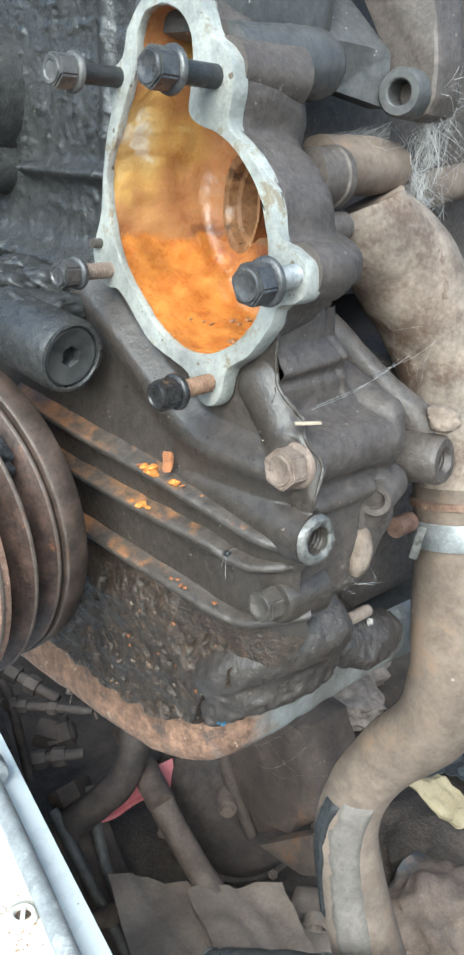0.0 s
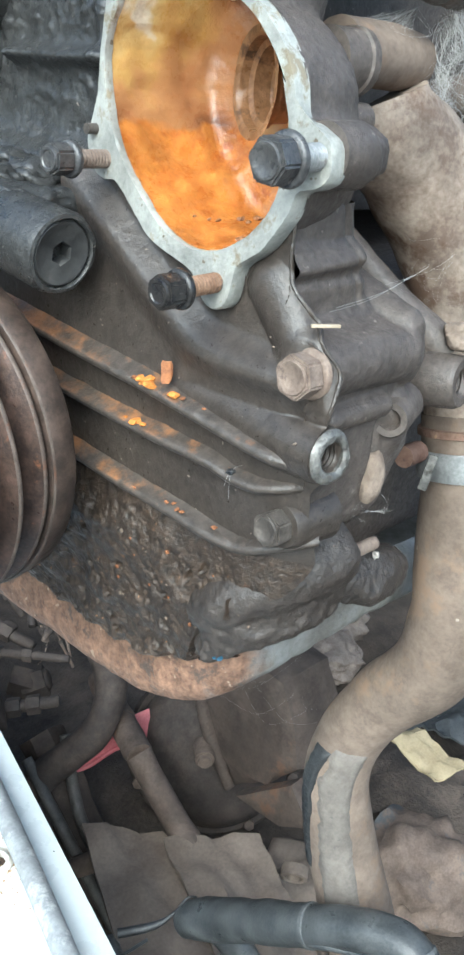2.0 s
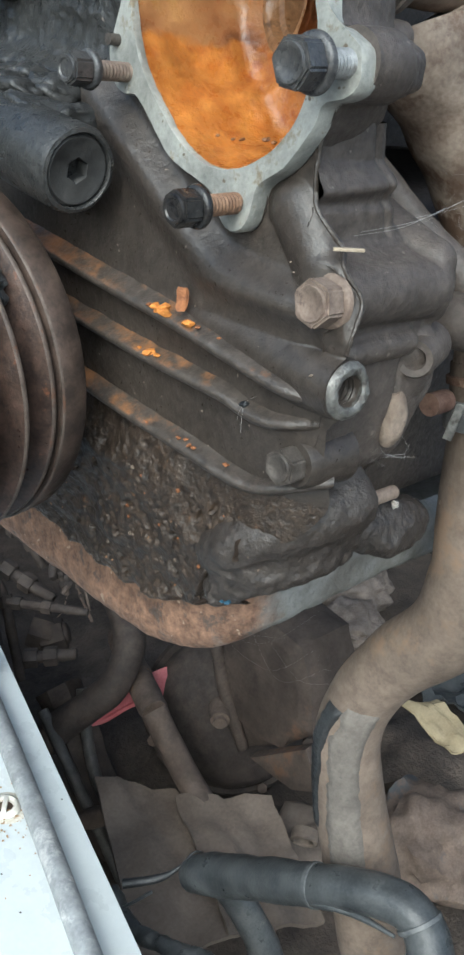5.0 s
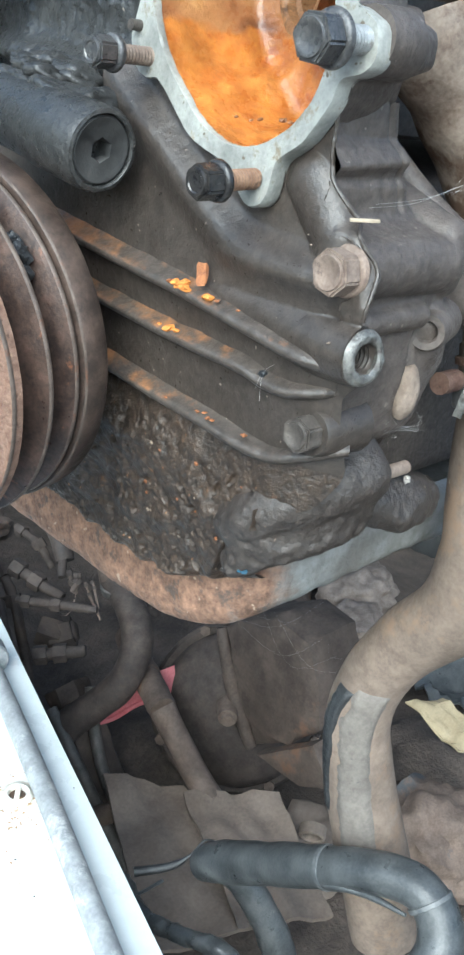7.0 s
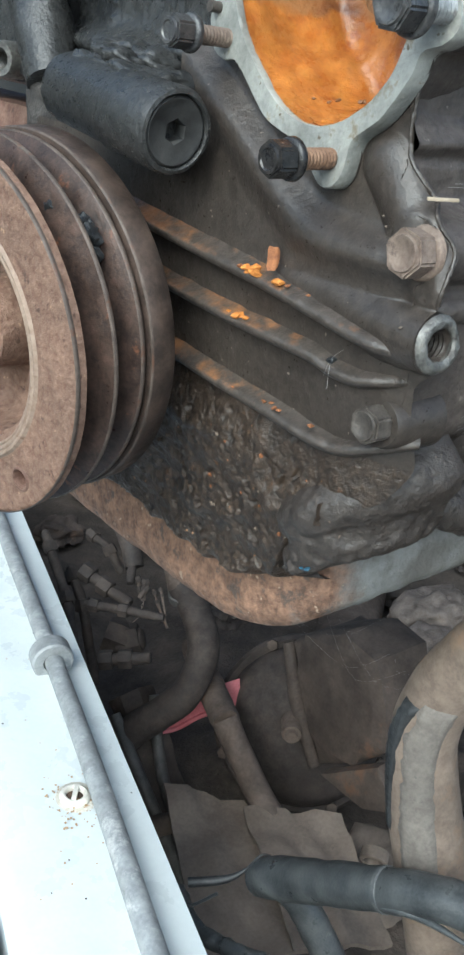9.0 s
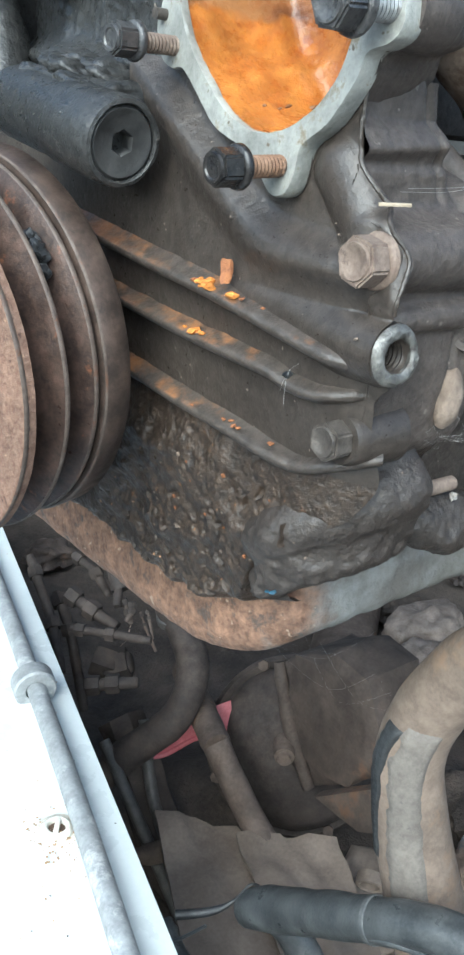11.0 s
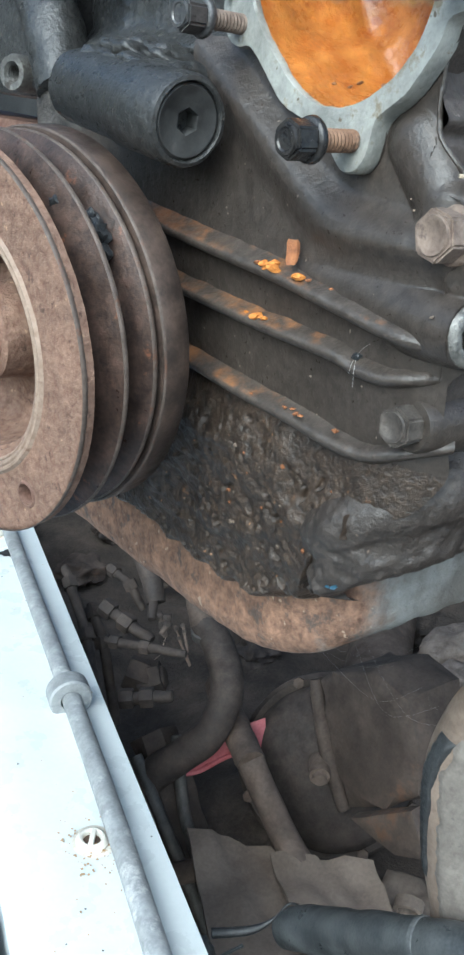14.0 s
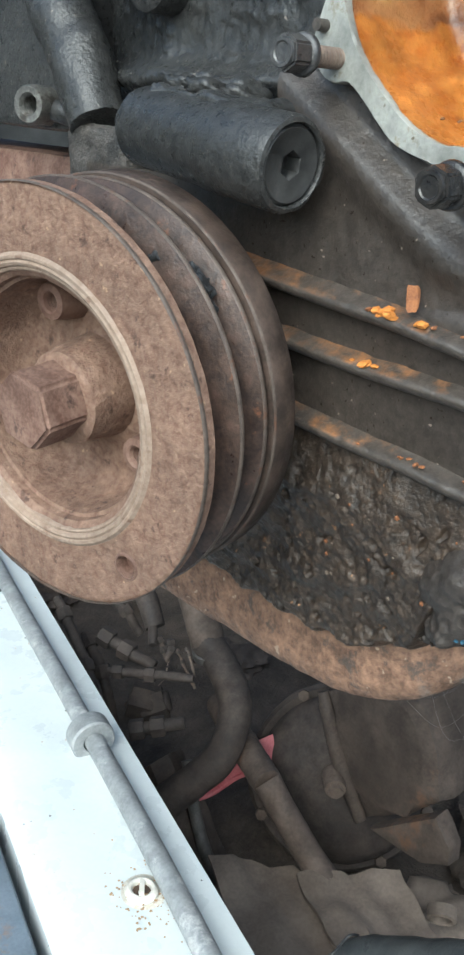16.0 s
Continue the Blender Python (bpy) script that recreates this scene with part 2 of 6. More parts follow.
M["rubber"] = material("black_rubber_hose", (0.030, 0.033, 0.035), (0.075, 0.078, 0.078), 0.38, 0.0, 60, 0.4, 600, (0.17, 0.16, 0.145), 0.66, 40)
M["worn_rubber"] = material("worn_grey_rubber", (0.112, 0.096, 0.082), (0.165, 0.145, 0.125), 0.7, 0.0, 160, 0.5, 600, (0.060, 0.057, 0.054), 0.63, 90, patch=0.25)
M["dirt"] = material("dry_brown_earth", (0.042, 0.032, 0.025), (0.085, 0.065, 0.050), 0.95, 0.0, 14, 0.8, 220, (0.07, 0.053, 0.042), 0.6, 10, bump_dist=0.006)
M["brown"] = material("dusty_brown_steel", (0.062, 0.044, 0.034), (0.118, 0.088, 0.069), 0.85, 0.0, 45, 0.5, 300, (0.17, 0.095, 0.057), 0.60, 12, patch=0.35)
# dark rubber tone, also used where parts would lie in shade
M["brown_dark"] = material("dark_brown_rubber_and_shade", (0.030, 0.0225, 0.0190), (0.062, 0.0465, 0.0380), 0.8, 0.0, 60, 0.5, 400, (0.11, 0.082, 0.066), 0.66, 30, patch=0.35)
M["case"] = material("rusty_brown_case", (0.046, 0.033, 0.026), (0.085, 0.063, 0.049), 0.85, 0.0, 40, 0.6, 350, (0.105, 0.058, 0.034), 0.60, 14, patch=0.35)
M["dark_steel"] = material("dark_grey_steel_line", (0.050, 0.046, 0.042), (0.110, 0.100, 0.090), 0.65, 0.1, 60, 0.3, 600)
M["tan"] = material("dusty_tan_card", (0.115, 0.088, 0.069), (0.175, 0.137, 0.108), 0.9, 0.0, 20, 0.3, 300, (0.13, 0.10, 0.08), 0.6, 10, patch=0.3)
M["leaf"] = material("dry_yellow_leaf", (0.26, 0.205, 0.120), (0.35, 0.285, 0.175), 0.7, 0.0, 40, 0.4, 400, (0.24, 0.175, 0.105), 0.64, 20)
M["concrete"] = material("broken_concrete", (0.150, 0.115, 0.092), (0.260, 0.212, 0.175), 0.9, 0.0, 60, 0.9, 500, (0.10, 0.078, 0.062), 0.60, 40, bump_dist=0.003)
M["stone"] = material("rusty_stone", (0.085, 0.060, 0.046), (0.165, 0.121, 0.094), 0.85, 0.0, 45, 0.8, 400, (0.060, 0.062, 0.066), 0.55, 14)
M["stone_grit"] = material("brown_grit", (0.17, 0.13, 0.10), (0.27, 0.21, 0.16), 0.8, 0.0, 200, 0.4, 900)
M["mud"] = material("dried_tan_mud", (0.170, 0.128, 0.097), (0.265, 0.208, 0.163), 0.9, 0.0, 140, 0.7, 700, (0.12, 0.09, 0.068), 0.60, 90)
M["pale"] = material("pale_debris", (0.26, 0.235, 0.21), (0.38, 0.35, 0.32), 0.8, 0.0, 120, 0.4, 700)
M["straw"] = material("pale_straw", (0.40, 0.32, 0.225), (0.52, 0.43, 0.32), 0.7, 0.0, 200, 0.3, 900)
M["red"] = material("faded_red_plastic", (0.36, 0.075, 0.085), (0.48, 0.14, 0.15), 0.6, 0.0, 30, 0.2, 500, (0.24, 0.10, 0.09), 0.64, 20)
M["blue_paint"] = material("blue_grey_car_paint", (0.115, 0.145, 0.175), (0.17, 0.20, 0.235), 0.4, 0.0, 25, 0.3, 500, (0.24, 0.15, 0.10), 0.60, 16)
M["grey_paint"] = material("dark_grey_paint", (0.028, 0.029, 0.029), (0.058, 0.058, 0.056), 0.6, 0.0, 20, 0.3, 400, (0.085, 0.073, 0.062), 0.62, 12)
M["clip"] = material("aged_white_plastic", (0.62, 0.58, 0.50), (0.74, 0.71, 0.64), 0.5, 0.0, 150, 0.2, 700, (0.40, 0.25, 0.14), 0.64, 110)
M["slot"] = material("dark_slot", (0.07, 0.05, 0.04), (0.14, 0.09, 0.06), 0.8, 0.0, 150, 0.2, 700)
M["rust_speck"] = material("brown_rust_speck", (0.38, 0.24, 0.12), (0.52, 0.36, 0.20), 0.8, 0.0, 200, 0.2, 900)
M["rust_orange"] = material("orange_rust_dust", (0.22, 0.085, 0.036), (0.36, 0.15, 0.060), 0.9, 0.0, 250, 0.7, 1500, (0.13, 0.065, 0.04), 0.62, 160)
M["rust_bright"] = material("bright_orange_rust", (0.54, 0.185, 0.030), (0.66, 0.27, 0.055), 0.8, 0.0, 250, 0.5, 1500, (0.40, 0.12, 0.025), 0.58, 200)
M["blue"] = material("blue_plastic", (0.018, 0.060, 0.095), (0.03, 0.09, 0.14), 0.5, 0.0, 200, 0.3, 700)
M["web"] = material("dusty_cobweb", (0.42, 0.41, 0.39), (0.58, 0.56, 0.53), 0.9, 0.0, 120, 0.1, 700)


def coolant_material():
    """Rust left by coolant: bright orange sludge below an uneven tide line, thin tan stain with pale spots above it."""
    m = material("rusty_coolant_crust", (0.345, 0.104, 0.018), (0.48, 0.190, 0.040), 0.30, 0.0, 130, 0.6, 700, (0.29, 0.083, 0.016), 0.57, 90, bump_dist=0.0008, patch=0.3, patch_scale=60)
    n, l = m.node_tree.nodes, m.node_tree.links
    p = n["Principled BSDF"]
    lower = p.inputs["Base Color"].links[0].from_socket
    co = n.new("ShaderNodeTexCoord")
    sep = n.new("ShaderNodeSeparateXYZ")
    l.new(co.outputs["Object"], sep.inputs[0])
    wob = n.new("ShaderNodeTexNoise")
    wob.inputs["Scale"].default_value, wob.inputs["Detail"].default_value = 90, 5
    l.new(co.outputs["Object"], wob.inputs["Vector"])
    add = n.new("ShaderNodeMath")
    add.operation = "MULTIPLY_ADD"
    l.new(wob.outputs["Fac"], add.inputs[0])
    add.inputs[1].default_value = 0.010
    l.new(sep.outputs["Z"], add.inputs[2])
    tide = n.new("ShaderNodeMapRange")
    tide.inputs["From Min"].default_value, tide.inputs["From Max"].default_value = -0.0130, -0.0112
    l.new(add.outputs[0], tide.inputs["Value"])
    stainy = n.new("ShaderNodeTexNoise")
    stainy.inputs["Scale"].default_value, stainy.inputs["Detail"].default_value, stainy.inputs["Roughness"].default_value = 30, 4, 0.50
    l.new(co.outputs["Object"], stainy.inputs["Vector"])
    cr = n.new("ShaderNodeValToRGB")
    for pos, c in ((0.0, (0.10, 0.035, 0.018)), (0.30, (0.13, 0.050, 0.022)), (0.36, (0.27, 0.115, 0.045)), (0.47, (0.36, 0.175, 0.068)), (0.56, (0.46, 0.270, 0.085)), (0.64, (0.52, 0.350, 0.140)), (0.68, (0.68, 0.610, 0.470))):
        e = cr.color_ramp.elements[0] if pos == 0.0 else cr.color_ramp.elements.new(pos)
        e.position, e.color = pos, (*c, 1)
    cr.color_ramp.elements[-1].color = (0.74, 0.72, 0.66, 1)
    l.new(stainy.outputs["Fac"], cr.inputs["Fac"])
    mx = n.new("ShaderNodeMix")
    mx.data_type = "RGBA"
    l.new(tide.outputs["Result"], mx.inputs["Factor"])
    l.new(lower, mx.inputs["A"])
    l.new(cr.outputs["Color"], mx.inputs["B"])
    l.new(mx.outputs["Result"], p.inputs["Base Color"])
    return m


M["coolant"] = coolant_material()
M["sludge"] = material("brown_sludge_crumb", (0.16, 0.07, 0.03), (0.30, 0.14, 0.06), 0.5, 0.0, 200, 0.5, 900)


# ---- building helpers ----
def finish(name, bm, mat, smooth=40):
    me = bpy.data.meshes.new(name)
    bmesh.ops.recalc_face_normals(bm, faces=bm.faces[:])
    bm.to_mesh(me)
    bm.free()
    me.materials.append(M[mat])
    me.polygons.foreach_set("use_smooth", [True] * len(me.polygons))
    me.set_sharp_from_angle(angle=radians(smooth))
    return new(name, me)


def part(name, bm, mat, parent, label="", smooth=40):
    ob = finish(name, bm, mat, smooth)
    ob.parent = parent
    if label:
        tagged(ob, label)
    return ob


def thing(name, label, category, at=(0, 0, 0), group="", kind=""):
    ob = new(name)
    ob.empty_display_size = 0.02
    ob.location = at
    return tagged(ob, label, category, group, kind)


def solid(name, bm, mat, label, category, group="", kind="", smooth=40):
    return tagged(finish(name, bm, mat, smooth), label, category, group, kind)


def lathe(profile, axis="x", segs=48, at=(0, 0, 0), closed=False, caps=(True, True)):
    """A turned body: profile rows of (along, radius)."""
    bm = bmesh.new()
    rings = []
    for u, r in profile:
        ring = []
        for k in range(segs):
            a = 2 * math.pi * k / segs
            c, s = r * math.cos(a), r * math.sin(a)
            v = {"x": (u, c, s), "y": (s, u, c), "z": (c, s, u)}[axis]
            ring.append(bm.verts.new(Vector(v) + Vector(at)))
        rings.append(ring)
    for a, b in zip(rings, rings[1:] + (rings[:1] if closed else [])):
        for k in range(segs):
            bm.faces.new((a[k], a[(k + 1) % segs], b[(k + 1) % segs], b[k]))
    if not closed:
        for ring, cap in ((rings[0], caps[0]), (rings[-1], caps[1])):
            if cap:
                bm.faces.new(ring)
    return bm


def smooth_line(points, per=10, closed=False):
    """A Catmull-Rom line through the points."""
    pts = [Vector(p) for p in points]
    n, out = len(pts), []
    for i in range(n if closed else n - 1):
        p = [pts[(i + k) % n] if closed else pts[min(max(i + k, 0), n - 1)] for k in (-1, 0, 1, 2)]
        for j in range(per):
            t = j / per
            out.append(0.5 * ((2 * p[1]) + (p[2] - p[0]) * t + (2 * p[0] - 5 * p[1] + 4 * p[2] - p[3]) * t * t + (3 * p[1] - p[0] - 3 * p[2] + p[3]) * t ** 3))
    if not closed:
        out.append(pts[-1])
    return out


def tube(points, radius, segs=20, per=10, rough=0.0, rough_scale=40.0, inner=0.0):
    """A hose or rod along a smooth line; radius is a number or one for each point."""
    line = smooth_line(points, per)
    radii = [radius] * len(line) if isinstance(radius, (int, float)) else [v.x for v in smooth_line([(r, 0, 0) for r in radius], per)]
    bm, rings, side = bmesh.new(), [], None
    for k, p in enumerate(line):
        d = (line[min(k + 1, len(line) - 1)] - line[max(k - 1, 0)]).normalized()
        side = (side - d * side.dot(d)).normalized() if side else d.orthogonal().normalized()
        up = d.cross(side)
        ring = []
        for j in range(segs):
            a = 2 * math.pi * j / segs
            v = side * math.cos(a) + up * math.sin(a)
            r = radii[k] + (rough * noise.noise((p + v * radii[k]) * rough_scale) if rough else 0)
            ring.append(bm.verts.new(p + v * r))
        rings.append(ring)
    for a, b in zip(rings, rings[1:]):
        for j in range(segs):
            bm.faces.new((a[j], a[(j + 1) % segs], b[(j + 1) % segs], b[j]))
    bm.faces.new(rings[0])
    bm.faces.new(rings[-1])
    return bm


def box(lo, hi, bevel=0.003, segs=2):
    bm = bmesh.new()
    bmesh.ops.create_cube(bm, size=1)
    for v in bm.verts:
        v.co = Vector([lo[i] + (v.co[i] + 0.5) * (hi[i] - lo[i]) for i in range(3)])
    if bevel:
        bmesh.ops.bevel(bm, geom=bm.edges[:], offset=bevel, segments=segs, affect="EDGES", profile=0.6)
    return bm


def prism(outline, x0, x1, bevel=0.0, axis=0):
    """An outline of (u, v) drawn out from x0 to x1."""
    bm = bmesh.new()
    place = (lambda u, v, w: (w, u, v)) if axis == 0 else (lambda u, v, w: (u, w, v)) if axis == 1 else (lambda u, v, w: (u, v, w))
    a = [bm.verts.new(place(u, v, x0)) for u, v in outline]
    b = [bm.verts.new(place(u, v, x1)) for u, v in outline]
    n = len(a)
    fa, fb = bm.faces.new(a), bm.faces.new(b)
    for k in range(n):
        bm.faces.new((a[k], a[(k + 1) % n], b[(k + 1) % n], b[k]))
    if bevel:
        bmesh.ops.bevel(bm, geom=list(fa.edges) + list(fb.edges), offset=bevel, segments=2, affect="EDGES", profile=0.6)
    return bm


def join(*bms):
    out = bmesh.new()
    for bm in bms:
        me = bpy.data.meshes.new("tmp")
        bm.to_mesh(me)
        bm.free()
        out.from_mesh(me)
        bpy.data.meshes.remove(me)
    return out


def shift(bm, m):
    bm.transform(m)
    return bm


def lumpy(bm, amount, scale, cuts=0):
    if cuts:
        bmesh.ops.subdivide_edges(bm, edges=bm.edges[:], cuts=cuts, use_grid_fill=True)
    bm.normal_update()
    for v in bm.verts:
        v.co += v.normal * amount * noise.fractal(v.co * scale, 1.0, 2.0, 4)
    return bm


def hexagon(r, turn=0.0):
    return [(r * math.cos(math.pi / 3 * k + turn), r * math.sin(math.pi / 3 * k + turn)) for k in range(6)]


# ---- ground ----
ground = bmesh.new()
N = 120
grid = [[ground.verts.new((0, 0, 0)) for j in range(N + 1)] for i in range(N + 1)]
for i in range(N + 1):
    for j in range(N + 1):
        u, v = (i / N * 2 - 1), (j / N * 2 - 1)
        x, y = 0.8 + math.copysign(abs(u) ** 3, u) * 60 + u * 1.2, 0.7 + math.copysign(abs(v) ** 3, v) * 60 + v * 1.2
        grid[i][j].co = (x, y, 0.03 * noise.fractal(Vector((x, y, 0)) * 5, 1, 2, 5))
for i in range(N):
    for j in range(N):
        ground.faces.new((grid[i][j], grid[i + 1][j], grid[i + 1][j + 1], grid[i][j + 1]))
solid("ground", ground, "dirt", "dry brown trampled earth under the vehicle", "ground", kind="structure")

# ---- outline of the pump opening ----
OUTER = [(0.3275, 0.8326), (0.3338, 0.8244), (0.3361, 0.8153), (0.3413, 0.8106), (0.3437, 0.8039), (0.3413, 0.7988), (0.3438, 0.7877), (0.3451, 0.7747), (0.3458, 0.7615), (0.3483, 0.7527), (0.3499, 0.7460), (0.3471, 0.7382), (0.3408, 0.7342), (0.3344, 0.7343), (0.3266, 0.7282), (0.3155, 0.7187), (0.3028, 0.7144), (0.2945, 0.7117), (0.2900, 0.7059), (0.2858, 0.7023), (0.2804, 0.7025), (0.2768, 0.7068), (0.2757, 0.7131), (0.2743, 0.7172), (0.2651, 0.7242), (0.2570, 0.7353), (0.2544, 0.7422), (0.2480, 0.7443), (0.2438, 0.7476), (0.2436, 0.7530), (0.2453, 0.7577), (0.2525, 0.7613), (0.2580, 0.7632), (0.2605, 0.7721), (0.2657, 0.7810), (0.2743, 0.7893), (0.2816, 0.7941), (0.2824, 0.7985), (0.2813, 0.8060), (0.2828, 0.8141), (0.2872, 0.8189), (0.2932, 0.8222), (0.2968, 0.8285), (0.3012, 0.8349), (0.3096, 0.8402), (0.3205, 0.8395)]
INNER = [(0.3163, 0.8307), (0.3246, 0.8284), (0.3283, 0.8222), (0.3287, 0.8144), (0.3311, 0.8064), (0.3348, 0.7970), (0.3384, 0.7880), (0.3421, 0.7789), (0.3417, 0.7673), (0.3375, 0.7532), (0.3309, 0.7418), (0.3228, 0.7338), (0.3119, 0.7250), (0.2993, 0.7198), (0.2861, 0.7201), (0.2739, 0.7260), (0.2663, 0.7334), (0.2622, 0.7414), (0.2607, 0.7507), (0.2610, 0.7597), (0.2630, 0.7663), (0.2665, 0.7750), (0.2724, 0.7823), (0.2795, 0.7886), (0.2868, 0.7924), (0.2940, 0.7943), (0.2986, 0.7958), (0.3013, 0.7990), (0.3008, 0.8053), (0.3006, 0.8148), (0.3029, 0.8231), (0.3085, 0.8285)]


def loft(loops, cap=False):
    bm, rings = bmesh.new(), []
    for loop in loops:
        rings.append([bm.verts.new(p) for p in loop])
    n = len(rings[0])
    for a, b in zip(rings, rings[1:]):
        for k in range(n):
            bm.faces.new((a[k], a[(k + 1) % n], b[(k + 1) % n], b[k]))
    if cap:
        bm.faces.new(rings[-1])
    return bm


def even(points, n=200):
    """The closed smooth line through the points, cut into n equal steps from its topmost point."""
    line = [v.to_2d() for v in smooth_line([(a, b, 0) for a, b in points], 12, True)]
    top = max(range(len(line)), key=lambda k: line[k].y)
    line = line[top:] + line[:top]
    if line[5].x < line[0].x:
        line = [line[0]] + line[:0:-1]
    line.append(line[0])
    lengths = [0.0]
    for a, b in zip(line, line[1:]):
        lengths.append(lengths[-1] + (b - a).length)
    out, k = [], 0
    for i in range(n):
        s = lengths[-1] * i / n
        while lengths[k + 1] < s:
            k += 1
        out.append(line[k].lerp(line[k + 1], (s - lengths[k]) / max(lengths[k + 1] - lengths[k], 1e-9)))
    return out


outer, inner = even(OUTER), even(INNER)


def inside(y, z, loop):
    """Whether a point lies within a closed outline."""
    hit = False
    for p, q in zip(loop, loop[1:] + loop[:1]):
        if (p.y > z) != (q.y > z) and y < (q.x - p.x) * (z - p.y) / (q.y - p.y) + p.x:
            hit = not hit
    return hit


def ease(v, a, b):
    t = min(max((v - a) / (b - a), 0.0), 1.0)
    return t * t * (3 - 2 * t)


# ---- engine block ----
block = thing("engine_block", "dark oily cast engine block behind the timing cover", "engine block", (0.4, 0.45, 0.55))
BK = Matrix.Translation((-0.4, -0.45, -0.55))
part("crankcase", shift(lumpy(box((0.330, 0.298, 0.566), (0.80, 0.62, 0.700), 0.008), 0.0008, 90, 12), BK), "cast_dry", block)
part("upper_block", shift(box((0.33, 0.335, 0.72), (0.80, 0.66, 0.98), 0.01), BK), "cast_dry", block)
# oily front wall beside the pump, with ledges and weld-like drips
bm = bmesh.new()
wall = []
for i in range(241):
    y = 0.325 + 0.19 * i / 240
    col = []
    for j in range(281):
        z = 0.688 + 0.227 * j / 280
        x = 0.276 + 0.0018 * noise.fractal(Vector((y, z, 2.0)) * 26, 1, 2, 3) + 0.0006 * noise.fractal(Vector((1.3 * y, z, 5.0)) * 120, 0.8, 2, 5)
        x -= 0.0011 * ease(noise.fractal(Vector((0.7 * y, 1.4 * z, 9.0)) * 110, 0.9, 2, 3), 0.1, 0.7)
        x -= 0.007 * math.exp(-(((z - 0.772 + 0.03 * (y - 0.39)) / 0.0035) ** 2)) * (0.352 < y < 0.425)
        x -= 0.003 * math.exp(-(((y - 0.372 - 0.1 * (z - 0.8)) / 0.004) ** 2)) * (z > 0.77)
        x -= 0.010 * math.exp(-(((z - 0.735) / 0.006) ** 2))
        x += 0.02 * max(0, (y - 0.45)) / 0.06
        col.append(bm.verts.new((x, y, z)))
    wall.append(col)
for i in range(240):
    for j in range(280):
        bm.faces.new((wall[i][j], wall[i + 1][j], wall[i + 1][j + 1], wall[i][j + 1]))
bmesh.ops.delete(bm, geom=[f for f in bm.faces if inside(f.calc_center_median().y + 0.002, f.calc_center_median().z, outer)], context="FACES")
part("front_wall", shift(bm, BK), "black", block, "black oil-caked front wall", 60)
# ---- timing cover ----
cover = thing("timing_cover", "oil-soaked dark cast timing cover with three ribs", "engine cover", (0.252, 0.35, 0.64))
CV = Matrix.Translation((-0.252, -0.35, -0.64))


def smin(a, b, k):
    """The smaller of two numbers, rounded where they meet."""
    t = max(k - abs(a - b), 0.0) / k
    return min(a, b) - t * t * k * 0.25


def swell(u, v, back, a, b, ra, rb):
    """The front of a cone lying from a to b, rows of (u, v, depth), seen along its depth; far back outside it."""
    du, dv = b[0] - a[0], b[1] - a[1]
    t = min(max(((u - a[0]) * du + (v - a[1]) * dv) / (du * du + dv * dv), 0.0), 1.0)
    r = ra + (rb - ra) * t
    d = math.hypot(u - a[0] - du * t, v - a[1] - dv * t)
    c = a[2] + (b[2] - a[2]) * t
    if d < r:
        return c - math.sqrt(r * r - d * d)
    return min(c + 3.0 * (d - r), back)


def fold_side(y, z):
    """How far a point lies above the fold that runs across the cover; below it the number is negative."""
    d = y - 0.288
    return 0.84 * (z - 0.6880 - 0.33 * (math.sqrt(d * d + 0.00008) + d))


def plain_x(y, z):
    """How far back the cover's face lies at a width and height, without its bosses."""
    x = 0.2532 + 0.125 * max(0.0, 0.672 - max(z, 0.600))
    if z > 0.676:
        f = fold_side(y, z)
        x += 0.0046 * ease(f, -0.001, 0.0065) - 0.0030 * math.exp(-((f + 0.0035) / 0.0062) ** 2) * ease(z, 0.676, 0.686)
    x += 0.22 * max(0.0, 0.602 - z)
    edge = 0.2475 + 0.006 * ease(0.64 - z, 0, 0.02) + 0.008 * ease(0.60 - z, 0, 0.03)
    t = edge - y
    x += 0.55 * (math.sqrt(t * t + 0.00007) + t)
    return x


def bare_x(y, z):
    """The cover's face with its bosses, bare of sludge."""
    x = plain_x(y, z)
    back = x + 0.03
    x = smin(x, swell(y, z, back, (0.2660, 0.7125, 0.2640), (0.2525, 0.6965, 0.2630), 0.0088, 0.0080), 0.0060)
    x = smin(x, max(0.2568, swell(y, z, back, (0.2480, 0.6935, 0.2650), (0.2405, 0.6800, 0.2660), 0.0110, 0.0100)), 0.0040)
    x = smin(x, swell(y, z, back, (0.2980, 0.6700, 0.2585), (0.2340, 0.6658, 0.2602), 0.0048, 0.0096), 0.0040)
    return x


